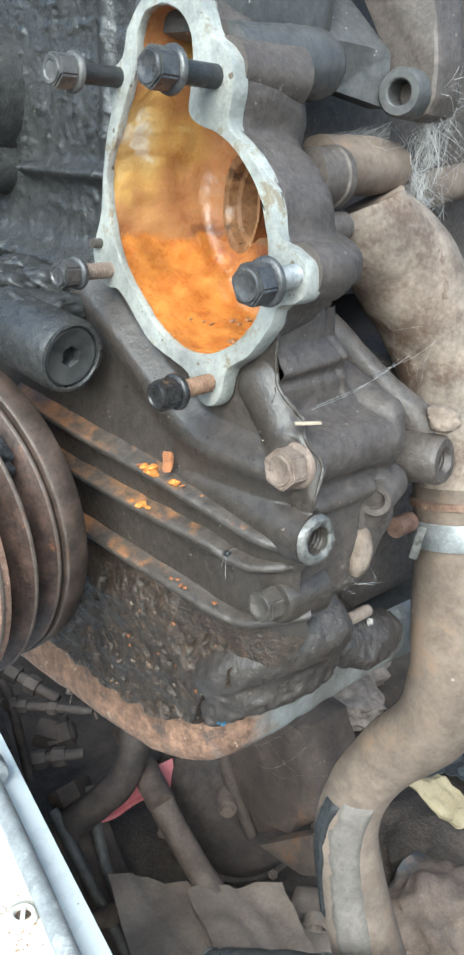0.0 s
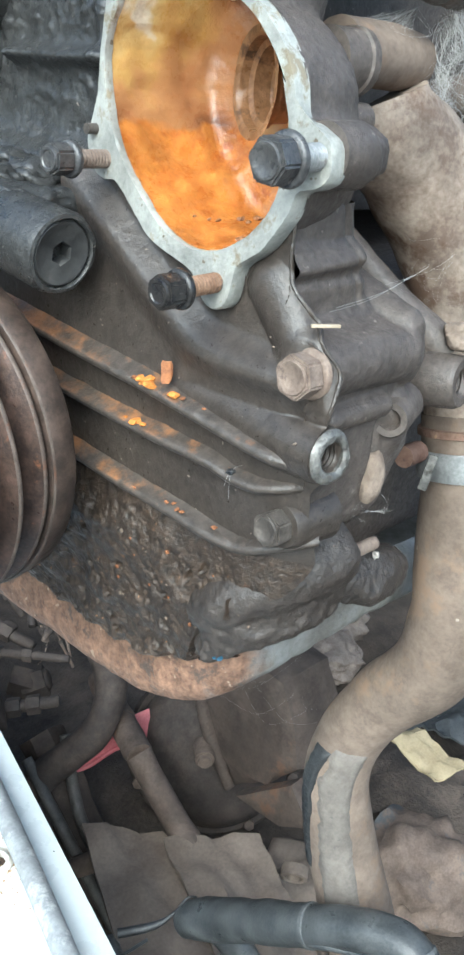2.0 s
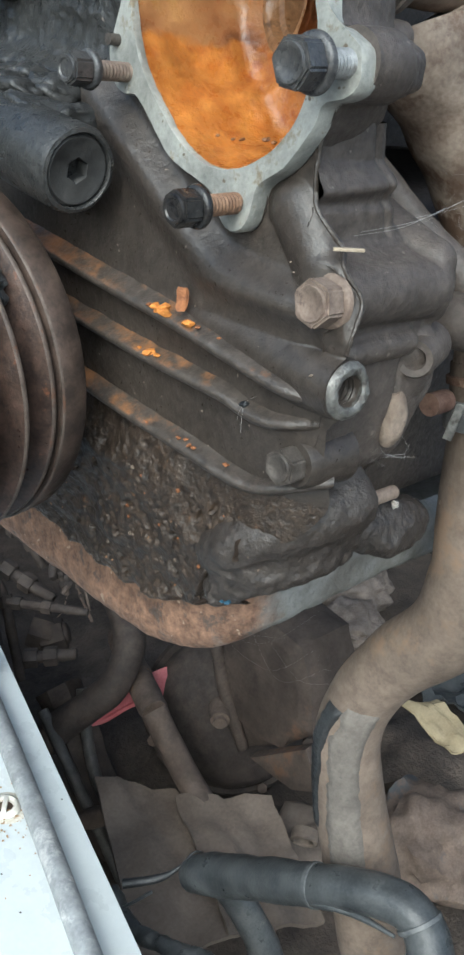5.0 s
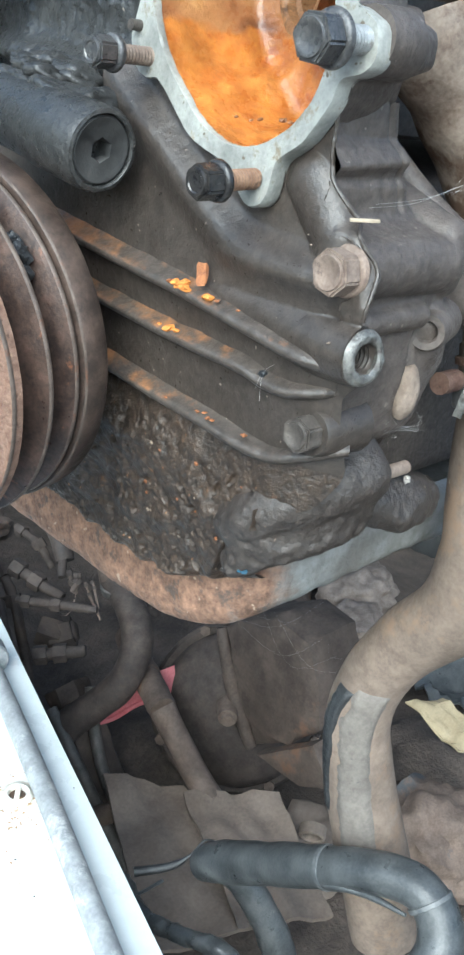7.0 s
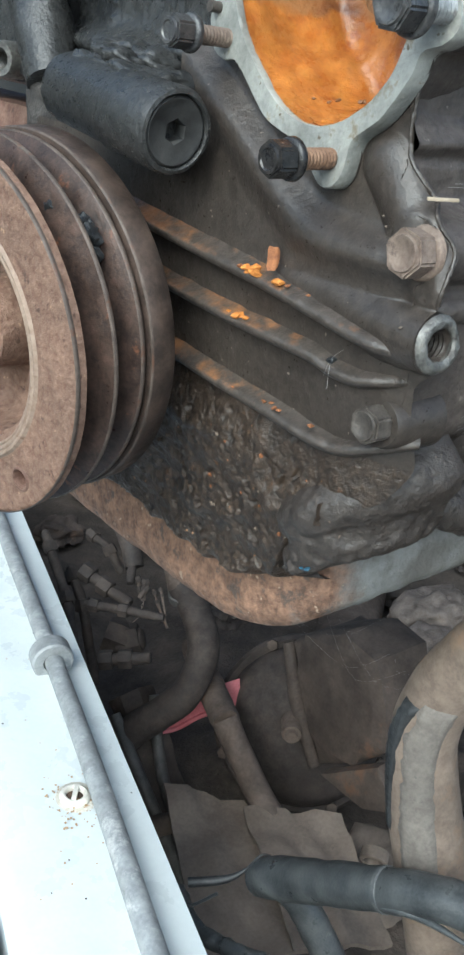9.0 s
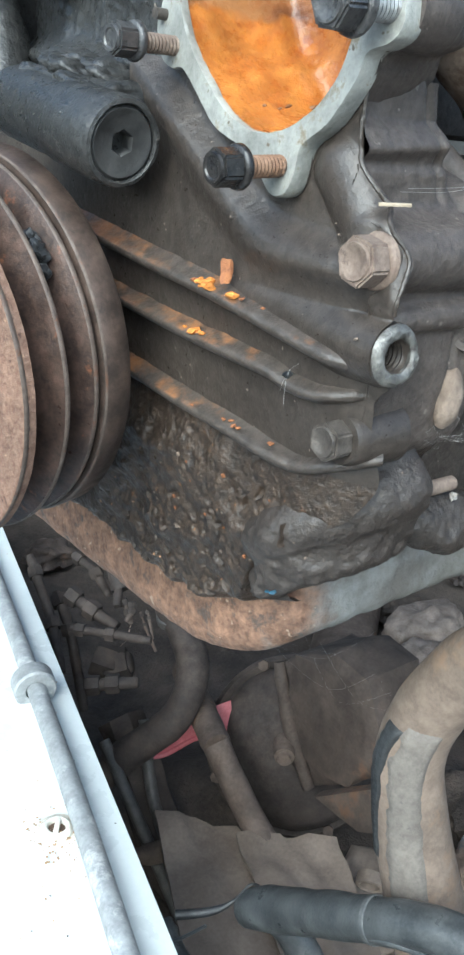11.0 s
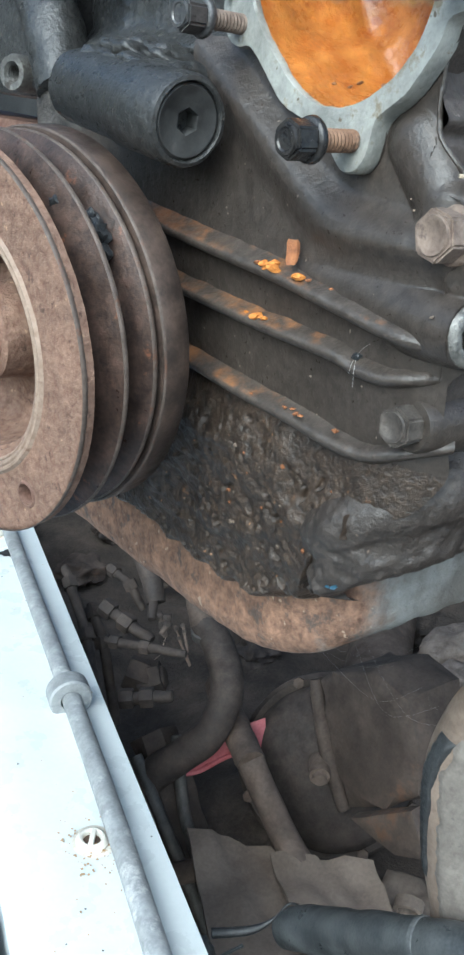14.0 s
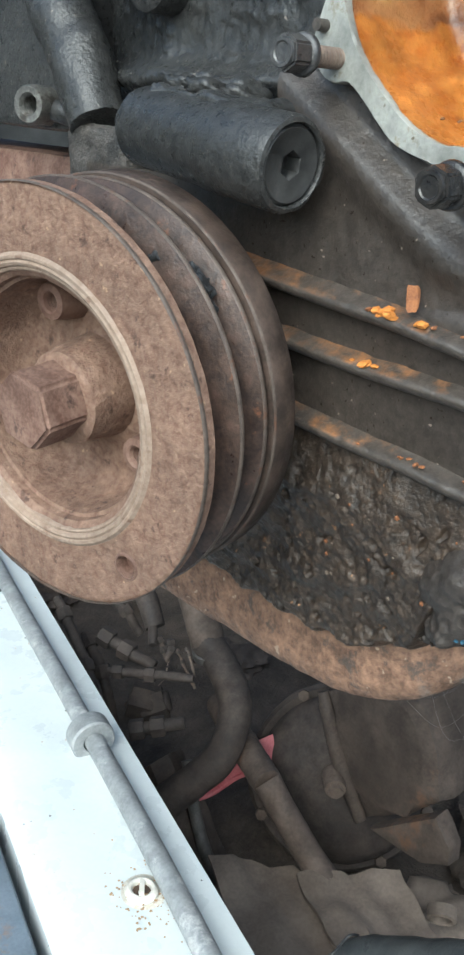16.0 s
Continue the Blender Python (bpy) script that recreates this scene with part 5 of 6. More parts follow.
# ---- white crossmember with stay rod ----
panel = thing("front_crossmember", "white painted steel crossmember with rust specks", "car panel", (0.3571, 0.6009, 0.277))
PA = Matrix.Translation((-0.36, -0.60, -0.277))


def along(x, y, s):
    """A point s metres on along the crossmember."""
    return (x + 0.2885 * s, y + 0.9575 * s)


A0, A1 = along(0.3022, 0.30, -0.35), along(0.3022, 0.30, 1.1)
W = Vector((-0.9575, 0.2885))
prof = [(0.0, -0.05), (0.0, -0.003), (0.0012, 0.0), (0.018, 0.0008), (0.021, 0.0006), (0.060, 0.0012), (0.092, 0.0010), (0.100, -0.0015), (0.105, -0.008), (0.106, -0.05)]
bm = bmesh.new()
rings = []
for k in range(61):
    p = Vector(A0).lerp(Vector(A1), k / 60)
    rings.append([bm.verts.new((p.x + W.x * o, p.y + W.y * o, 0.2765 + u + 0.0006 * noise.noise(Vector((p.y * 8, o * 30, 0))))) for o, u in prof])
for a, b in zip(rings, rings[1:]):
    for k in range(len(prof) - 1):
        bm.faces.new((a[k], a[k + 1], b[k + 1], b[k]))
part("top_sheet", shift(bm, PA), "white", panel, "", 30)


def stain(at, size, mat, parent, m, name="rust_stain", n=26, key=0.0, lift=0.0004):
    """A thin irregular flat stain lying on a level surface."""
    bm = bmesh.new()
    vs = []
    for k in range(n):
        a = 2 * math.pi * k / n
        r = size * (0.75 + 0.55 * noise.noise(Vector((math.cos(a) * 1.7 + key, math.sin(a) * 1.7, key))))
        vs.append(bm.verts.new((at[0] + r * math.cos(a), at[1] + r * math.sin(a), at[2] + lift)))
    bm.faces.new(vs)
    low = [bm.verts.new(v.co - Vector((0, 0, lift))) for v in vs]
    for k in range(n):
        bm.faces.new((vs[k], vs[(k + 1) % n], low[(k + 1) % n], low[k]))
    return part(name, shift(bm, m), mat, parent)


solid_rod = [(*along(0.2919 + 0.0, 0.355, s), 0.2862 + 0.001 * math.sin(9 * s)) for s in (-0.35, -0.15, 0.0, 0.14, 0.30, 0.55, 1.0)]
rod = thing("bonnet_stay", "grey galvanised bonnet stay rod with a collar", "stay rod", (0.3738, 0.6090, 0.2862))
RD = Matrix.Translation((-0.3767, -0.6081, -0.2862))
part("rod", shift(tube([(p[0] - 0.9575 * o, p[1] + 0.2885 * o, p[2] + 0.0012) for p, o in zip(solid_rod, (0.015, 0.0105, 0.0068, 0.0040, 0.0040, 0.0050, 0.0040))], 0.0074, 24, 14), RD), "galv_dull", rod)
part("collar", shift(lathe([(-0.0085, 0.0080), (-0.0085, 0.0152), (-0.0070, 0.0166), (0.0070, 0.0166), (0.0085, 0.0152), (0.0085, 0.0080)], "y", 44, closed=True), RD @ Matrix.Translation((*along(0.2877, 0.3563, 0.2655), 0.2876)) @ Matrix.Rotation(radians(-16.8), 4, "Z")), "galv_dull", rod, "thick grey collar")


def push_clip(at):
    c = thing("push_clip", "off-white slotted plastic push clip with rusty edges", "clip", at, group="panel clips")
    clip_head = part("clip_head", lathe([(0.0, 0.0058), (0.0, 0.0100), (0.0012, 0.0106), (0.0030, 0.0098), (0.0042, 0.0080), (0.0040, 0.0066), (0.0030, 0.0058)], "z", 36, closed=True), "clip", c)
    # closed disc coloured dark in place of the shade inside the slot
    part("slot", lathe([(0.0, 0.0004), (0.0008, 0.0060), (0.0, 0.0062)], "z", 24, caps=(True, False)), "slot", clip_head, "dark disc standing for the shaded slot")
    part("fin", box((-0.0015, -0.0062, 0.0004), (0.0017, 0.0062, 0.0050), 0.0005), "clip", clip_head, "pale upright tongue")
    part("rust_halo", lathe([(0.0005, 0.0106), (0.0004, 0.0128), (0.0001, 0.0150)], "z", 40, caps=(False, False)), "halo", c, "rusty stain round the clip")
    c.rotation_euler = (0, 0, radians(-40))
    return c


push_clip((0.3055, 0.4769, 0.2772))
push_clip((*along(0.3055, 0.4769, 0.46), 0.2772))
random.seed(5)
for k in range(70):
    s, o = random.gauss(0.0, 0.014), 0.034 + 0.030 * random.random()
    p = Vector(along(0.3022, 0.30, s + 0.16)) + W * o
    stain((p.x, p.y, 0.2787), 0.0004 + 0.0007 * random.random(), "rust_speck", panel, PA, "rust_speck", 10, k * 1.3, 0.0003)
for k in range(60):
    s, o = -0.2 + 0.9 * random.random(), 0.004 + 0.095 * random.random()
    p = Vector(along(0.3022, 0.30, s + 0.19)) + W * o
    stain((p.x, p.y, 0.2787), 0.0004 + 0.0006 * random.random(), "rust_speck" if k % 3 else "dirt", panel, PA, "dirt_speck", 8, k * 2.1, 0.0003)
p = Vector(along(0.3161, 0.4737, 0.41))
stain((p.x, p.y, 0.2787), 0.010, "tar", panel, PA, "tar_mark", 26, 4.4, 0.0003)
bonnet = thing("body_panel", "dark blue-grey body panel with rusty flaking paint", "car panel", (0.2171, 0.5509, 0.262))
q0, q1 = Vector(along(0.3022, 0.30, -0.35)) + W * 0.112, Vector(along(0.3022, 0.30, 1.1)) + W * 0.112
bm = bmesh.new()
rings = []
for k in range(61):
    p = q0.lerp(q1, k / 60)
    rings.append([bm.verts.new((p.x + W.x * o, p.y + W.y * o, 0.268 + u)) for o, u in ((0.0, -0.05), (0.0, -0.003), (0.002, 0.0), (0.03, 0.003), (0.12, 0.002), (0.4, -0.03), (0.6, -0.28))])
for a, b in zip(rings, rings[1:]):
    for k in range(6):
        bm.faces.new((a[k], a[k + 1], b[k + 1], b[k]))
part("panel_sheet", shift(bm, Matrix.Translation((-0.22, -0.55, -0.262))), "blue_paint", bonnet)

# ---- black taped hose in front ----
taped = thing("taped_hose", "black tape-wrapped rubber hose bending downwards", "hose", (0.44, 0.33, 0.25))
TH = Matrix.Translation((-0.44, -0.33, -0.25))
hose_run = part("hose_run", shift(tube([(0.3920, 0.3790, 0.2440), (0.3910, 0.3650, 0.2580), (0.3860, 0.3230, 0.2960), (0.3760, 0.2750, 0.3410), (0.3800, 0.2430, 0.3610), (0.3840, 0.2230, 0.3650), (0.3830, 0.2080, 0.3560), (0.3740, 0.2010, 0.3400), (0.3540, 0.2050, 0.3220)], [0.0115, 0.0136, 0.0130, 0.0117, 0.0113, 0.0113, 0.0120, 0.0122, 0.0122], 36, 14, 0.0010, 60), TH), "rubber", taped)
part("fold_line", shift(tube([(0.3800, 0.3500, 0.2630), (0.3770, 0.3100, 0.3000), (0.3670, 0.2670, 0.3410), (0.3710, 0.2460, 0.3500), (0.3730, 0.2220, 0.3550)], [0.001, 0.0022, 0.0024, 0.0022, 0.001], 10, 12), TH), "rubber", taped, "folded tape seam")
for at, away, r in (((0.3760, 0.2750, 0.3410), (0.3800, 0.2430, 0.3610), 0.0120), ((0.3840, 0.2160, 0.3620), (0.3830, 0.2080, 0.3560), 0.0120)):
    turn = (Vector(away) - Vector(at)).to_track_quat("X", "Z").to_matrix().to_4x4()
    part("tape_edge", shift(lathe([(-0.0018, r - 0.0006), (-0.0012, r + 0.0005), (0.0010, r + 0.0005), (0.0018, r - 0.0006)], "x", 40, closed=True), TH @ Matrix.Translation(at) @ turn), "tape_worn", hose_run, "pale edge of wrapped tape")
part("tape_tail", shift(tube([(0.3990, 0.3795, 0.260), (0.392, 0.382, 0.262), (0.384, 0.386, 0.25), (0.372, 0.392, 0.243), (0.352, 0.405, 0.240)], [0.0008, 0.0009, 0.0012, 0.0028, 0.0032], 10, 12), TH), "tar", taped, "loose twisted end of tape")
part("hanging_end", shift(lumpy(tube([(0.404, 0.372, 0.243), (0.420, 0.350, 0.215), (0.432, 0.325, 0.16), (0.44, 0.31, 0.06)], [0.010, 0.011, 0.012, 0.012], 20, 10), 0.0015, 80), TH), "rubber", taped)
solid("wrapped_cable", lumpy(tube([(0.3600, 0.4240, 0.2110), (0.3560, 0.3930, 0.2060), (0.3600, 0.3620, 0.2150), (0.3670, 0.3290, 0.2250), (0.3660, 0.2930, 0.2180)], 0.0058, 18, 20), 0.0016, 160), "rubber", "dusty black cable wrapped in spiral tape", "cable")

# ---- underneath: axle, links, hoses ----
axle = thing("axle_housing", "dusty brown axle housing under the engine", "axle", (0.7240, 0.6080, 0.0760))
O = Vector((0.7240, 0.6080, 0.0760))
AX = Matrix.Translation((-0.0600, -0.0100, 0.0300)) @ Matrix.Rotation(radians(40), 4, "Z") @ Matrix.Rotation(radians(24), 4, "Y")
# darker material than case_half: the shaded left side is put into the colour
part("gear_case", shift(lumpy(lathe([(-0.030, 0.002), (-0.032, 0.024), (-0.026, 0.040), (-0.022, 0.055), (-0.016, 0.072), (-0.004, 0.083), (0.012, 0.087), (0.05, 0.087), (0.12, 0.070), (0.13, 0.002)], "x", 72), 0.0022, 22), AX), "brown_dark", axle, "round gear case, its shaded side coloured dark", 60)
part("case_flange", shift(lumpy(lathe([(0.006, 0.084), (0.004, 0.092), (0.008, 0.096), (0.016, 0.096), (0.020, 0.090)], "x", 72, closed=True), 0.0012, 40), AX), "brown_dark", axle)
for k in range(8):
    a = 2 * math.pi * (k + 0.3) / 8
    part("flange_bolt", shift(prism(hexagon(0.0062, 0.3 * k), -0.003, 0.006, 0.001), AX @ Matrix.Translation((0.002, 0.091 * math.cos(a), 0.091 * math.sin(a)))), "brown", axle)
part("case_half", shift(lumpy(prism([(0.619, 0.210), (0.596, 0.229), (0.548, 0.260), (0.505, 0.255), (0.483, 0.215), (0.471, 0.168), (0.504, 0.133), (0.551, 0.092), (0.576, 0.131), (0.601, 0.175)], 0.640, 0.720, 0.020), 0.0030, 18, 4), Matrix.Translation(-O)), "case", axle, "broad rusty brown half of the gear case", 50)
part("case_rib", shift(lumpy(tube([(0.6420, 0.6180, 0.2080), (0.6390, 0.6000, 0.1750), (0.6390, 0.5760, 0.1320), (0.6420, 0.5530, 0.0960)], [0.006, 0.0075, 0.0075, 0.006], 16, 10), 0.0012, 60), Matrix.Translation(-O)), "case", axle)
part("lower_bracket", shift(lumpy(prism([(0.530, 0.113), (0.464, 0.172), (0.445, 0.150), (0.443, 0.132), (0.470, 0.116)], 0.620, 0.640, 0.004), 0.0015, 30, 3), Matrix.Translation(-O)), "case", axle, "dusty brown bracket plate")
part("case_bolt", shift(lathe([(-0.008, 0.002), (-0.008, 0.0065), (-0.003, 0.0070), (-0.003, 0.010), (0.02, 0.012)], "x", 24), Matrix.Translation(Vector((0.6230, 0.5750, 0.1300)) - O) @ Matrix.Rotation(radians(45), 4, "Z")), "brown", axle)
part("axle_tube", shift(tube([(0.0, 0.0, -0.05), (0.25, 0.20, -0.05), (0.7, 0.55, -0.05)], 0.045, 24), Matrix.Identity(4)), "brown", axle)
part("lower_shield", shift(lumpy(box((-0.085, -0.075, -0.014), (0.075, 0.055, 0.0), 0.006), 0.005, 16, 8), Matrix.Translation((-0.005, -0.055, -0.108)) @ Matrix.Rotation(radians(24), 4, "X") @ Matrix.Rotation(radians(-18), 4, "Y")), "brown", axle)
link = thing("steering_link", "long dusty brown steel steering link", "steering link", (0.5710, 0.5640, 0.0930))
LK = Matrix.Translation(-Vector((0.5710, 0.5640, 0.0930)))
part("link_rod", shift(tube([(0.5530, 0.6010, 0.1560), (0.5540, 0.5480, 0.1140), (0.5540, 0.4830, 0.0780), (0.5490, 0.4070, 0.0410)], [0.0132, 0.0130, 0.0130, 0.0130], 28, 12, 0.0006, 50), LK), "brown", link)
part("link_end", shift(lumpy(tube([(0.6180, 0.7380, 0.1370), (0.5890, 0.6720, 0.1420), (0.5570, 0.6020, 0.1500)], [0.0135, 0.0150, 0.0138], 28, 12), 0.0012, 60), LK), "brown", link, "dark grimy joint of the link")
loop = thing("coolant_hose", "dusty brown rubber hose in a loop", "hose", (0.5500, 0.6600, 0.1510))
LP = Matrix.Translation(-Vector((0.5500, 0.6600, 0.1510)))
part("hose_body", shift(tube([(0.5820, 0.7240, 0.2340), (0.5780, 0.6760, 0.1960), (0.5500, 0.6600, 0.1510), (0.5090, 0.6840, 0.1040), (0.4640, 0.7160, 0.0390), (0.4100, 0.7580, -0.0200)], 0.0165, 28, 14, 0.0012, 40), LP), "brown_dark", loop)
part("hose_end", shift(lumpy(tube([(0.6000, 0.7850, 0.3180), (0.5900, 0.7520, 0.2700), (0.5820, 0.7220, 0.2310)], [0.018, 0.019, 0.0172], 28, 12), 0.001, 60), LP), "brown", loop, "rusty brown pipe into the hose")
part("clamp", shift(lathe([(-0.005, 0.0166), (-0.004, 0.0186), (0.004, 0.0186), (0.005, 0.0166)], "z", 36, closed=True), LP @ Matrix.Translation((0.5820, 0.7180, 0.2260)) @ Matrix.Rotation(radians(-14), 4, "Y")), "dark_steel", loop, "dark steel clamp")
red = thing("red_sheet", "faded red plastic sheet under the engine", "plastic sheet", (0.6510, 0.7500, 0.0320))
O = Vector((0.6510, 0.7500, 0.0320))
bm = loft([[tuple(Vector(p) - O + Vector((0, 0, e))) for p in ((0.5300, 0.6860, 0.0920), (0.5510, 0.6880, 0.1190), (0.5820, 0.6760, 0.1260), (0.6210, 0.6590, 0.1400), (0.6140, 0.6430, 0.1150), (0.5810, 0.6600, 0.1130), (0.5520, 0.6730, 0.0970))] for e in (0.0, 0.004)], True)
part("sheet", bm, "red", red)
part("sheet_edge", tube([tuple(Vector(p) - O) for p in ((0.5290, 0.6850, 0.0910), (0.5510, 0.6730, 0.0950), (0.5810, 0.6600, 0.1120), (0.6140, 0.6420, 0.1140))], 0.003, 8), "red", red)
cluster = thing("steering_gear", "dirty brown steering gear with rods and fittings", "steering gear", (0.5350, 0.7690, 0.1910))
O = Vector((0.5350, 0.7690, 0.1910))
# most parts take brown_dark, their shade under the engine put into the colour
for name, pts, r, mat in (
    ("valve_body", [(0.5210, 0.7560, 0.1720), (0.5330, 0.7440, 0.1680), (0.5460, 0.7350, 0.1740)], 0.022, "brown_dark"),
    ("fitting", [(0.5340, 0.7440, 0.2470), (0.5360, 0.7360, 0.2360), (0.5360, 0.7290, 0.2250)], 0.0055, "brown"),
    ("thin_line", [(0.5360, 0.7290, 0.2250), (0.5300, 0.7260, 0.2100), (0.5240, 0.7280, 0.2030)], 0.0018, "bolt_rust"),
    ("thin_line", [(0.5460, 0.7280, 0.2370), (0.5470, 0.7210, 0.2260), (0.5510, 0.7040, 0.2020)], 0.003, "brown"),
    ("cross_rod", [(0.4770, 0.7470, 0.2290), (0.5000, 0.7120, 0.2340), (0.5240, 0.6780, 0.2380)], 0.0085, "brown_dark"),
    ("cylinder", [(0.4620, 0.6910, 0.2010), (0.4810, 0.6750, 0.2060), (0.4990, 0.6590, 0.2110)], 0.0115, "brown_dark"),
    ("drop_hose", [(0.5450, 0.7940, 0.2820), (0.5440, 0.7660, 0.2600), (0.5250, 0.7400, 0.2430)], 0.0090, "brown_dark"),
    ("fitting", [(0.5230, 0.7120, 0.2630), (0.5220, 0.7090, 0.2550), (0.5140, 0.7070, 0.2470)], 0.0050, "brown"),
    ("thin_line", [(0.5340, 0.7020, 0.2560), (0.5330, 0.6960, 0.2510), (0.5300, 0.6830, 0.2350)], 0.0026, "brown"),
    ("bracket_arm", [(0.4960, 0.7870, 0.2440), (0.5080, 0.7590, 0.2340), (0.5200, 0.7300, 0.2260)], 0.0120, "brown_dark"),
    ("bracket_arm", [(0.4800, 0.8380, 0.2660), (0.4710, 0.7730, 0.2220), (0.4590, 0.7310, 0.1930)], 0.0100, "brown_dark"),
    ("linkage", [(0.5330, 0.8380, 0.2550), (0.5380, 0.8010, 0.2490), (0.5440, 0.7830, 0.2270)], 0.009, "brown_dark"),
    ("linkage", [(0.5110, 0.8350, 0.2160), (0.5060, 0.7960, 0.1920), (0.5030, 0.7550, 0.1160)], 0.011, "brown_dark"),
):
    a, b, c = (Vector(p) for p in pts)
    part(name, shift(lumpy(tube([a, a.lerp(b, 0.10), a.lerp(b, 0.3), b, c.lerp(b, 0.3), c.lerp(b, 0.10), c], [0.40 * r, 0.50 * r, 0.52 * r, 0.52 * r, 0.52 * r, 0.50 * r, 0.40 * r], 14, 6), 0.0010, 90), Matrix.Translation(-O)), mat, cluster)
    for at, to in ((a.lerp(b, 0.25), b), (b, c)):
        d = (to - at).normalized() * 0.55 * r
        part("fitting_nut", shift(tube([at - d, at - 0.9 * d, at + 0.9 * d, at + d], [0.70 * r, 0.84 * r, 0.84 * r, 0.70 * r], 6, 2), Matrix.Translation(-O)), "brown_dark", cluster)
lines = thing("brake_lines", "two grey steel brake lines in a clip", "pipe", (0.5130, 0.6160, 0.0550))
O = Vector((0.5130, 0.6160, 0.0550))
part("line", shift(tube([(0.4930, 0.7010, 0.1170), (0.4940, 0.6480, 0.0750), (0.4970, 0.5840, 0.0210), (0.4990, 0.5470, -0.0150)], 0.0062, 14), Matrix.Translation(-O)), "dark_steel", lines)
part("line", shift(tube([(0.5310, 0.6870, 0.1370), (0.5210, 0.6580, 0.0910), (0.5120, 0.6200, 0.0600), (0.5110, 0.5430, 0.0030)], 0.0062, 14), Matrix.Translation(-O)), "dark_steel", lines)
part("line_clip", shift(lumpy(tube([(0.4740, 0.6150, 0.0460), (0.4920, 0.6000, 0.0550), (0.5090, 0.5880, 0.0670)], [0.006, 0.011, 0.006], 12), 0.0008, 100), Matrix.Translation(-O)), "brown", lines)
part("rail", shift(lumpy(tube([(0.5340, 0.7310, 0.1080), (0.5280, 0.6550, 0.0410), (0.5210, 0.5820, -0.0220)], 0.026, 8, 6), 0.003, 40), Matrix.Translation(-O)), "brown_dark", lines, "dark channel behind the lines")
solid("wooden_strip", lumpy(tube([(0.4240, 0.6590, 0.1610), (0.4200, 0.6120, 0.1240), (0.4200, 0.5550, 0.0760)], 0.012, 4, 8), 0.0015, 50), "tan", "tan wooden strip with peeling paint", "wood strip")
solid("red_paint_piece", lumpy(tube([(0.4180, 0.6150, 0.1690), (0.4180, 0.6020, 0.1540)], 0.007, 5, 6), 0.0012, 60), "red", "short faded red piece on the strip", "debris")

solid("wire", tube([(0.3380, 0.4680, 0.2240), (0.3400, 0.4560, 0.2220), (0.3330, 0.4460, 0.2090), (0.3360, 0.4300, 0.2020), (0.3530, 0.4100, 0.2100), (0.3730, 0.3970, 0.2250)], 0.0012, 8, 12), "rubber", "thin loose black wire under the engine", "wire")
solid("bay_pipe", lumpy(tube([(0.5560, 0.8820, 0.2910), (0.5480, 0.8170, 0.2910), (0.5450, 0.7790, 0.2730), (0.5400, 0.7560, 0.2500)], [0.012, 0.012, 0.011, 0.010], 16, 10), 0.001, 60), "brown_dark", "dark brown grimy pipe above the steering gear", "pipe")

# ---- on the ground ----
def sheet(name, corners, mat, label, category, bend=0.012, thick=0.004, key=0.0):
    """A bent, thick sheet of card or plastic over four corners."""
    a, b, c, d = [Vector(p) for p in corners]
    bm, grid = bmesh.new(), []
    n = 14
    for i in range(n + 1):
        row = []
        for j in range(n + 1):
            u, v = i / n, j / n
            e = 0.02 * noise.noise(Vector((u * 3 + key, v * 3, key)))
            p = a.lerp(b, u).lerp(d.lerp(c, u), min(max(v + e * (j in (0, n)), 0), 1))
            p.z += bend * noise.fractal(Vector((u * 2.2 + key, v * 2.2, 0)), 1, 2, 4) + 0.006
            row.append(bm.verts.new(p))
        grid.append(row)
    faces = [bm.faces.new((grid[i][j], grid[i + 1][j], grid[i + 1][j + 1], grid[i][j + 1])) for i in range(n) for j in range(n)]
    out = bmesh.ops.extrude_face_region(bm, geom=faces)
    for v in out["geom"]:
        if isinstance(v, bmesh.types.BMVert):
            v.co.z -= thick
    return solid(name, bm, mat, label, category)


sheet("cardboard", ((0.4949, 0.6121, 0.0900), (0.5511, 0.5567, 0.0850), (0.5199, 0.3878, 0.0800), (0.4074, 0.4328, 0.0800)), "tan", "dusty tan cardboard lying on the ground", "cardboard", 0.010, key=3)
sheet("cardboard", ((0.5342, 0.5391, 0.1000), (0.6017, 0.4780, 0.1100), (0.5475, 0.3606, 0.0900), (0.4780, 0.4047, 0.0900)), "tan", "crumpled tan cardboard lying on the ground", "cardboard", 0.014, key=8)
sheet("dry_leaf", ((0.8025, 0.4787, 0.1250), (0.8287, 0.4502, 0.1350), (0.8234, 0.3813, 0.1300), (0.7944, 0.4017, 0.1150)), "leaf", "large dry yellowish leaf lying on rubble", "leaf", 0.008, 0.002, 5)
sheet("black_sheet", ((0.9728, 0.5997, 0.0500), (1.1542, 0.5569, 0.0600), (0.9679, 0.4228, 0.0500), (0.9300, 0.5130, 0.0500)), "rubber", "torn black plastic sheet on the ground", "plastic sheet", 0.03, 0.003, 6)
random.seed(11)
blob("rubble", (1.0530, 0.7214, 0.0600), 0.055, "concrete", "rough grey-tan lump of broken concrete", "rubble", 0.4, (1.15, 0.9, 0.60), 1, 1.0)
blob("rubble", (0.9798, 0.6735, 0.0500), 0.048, "concrete", "rough grey-tan lump of broken concrete", "rubble", 0.4, (1.2, 0.9, 0.5), 3)
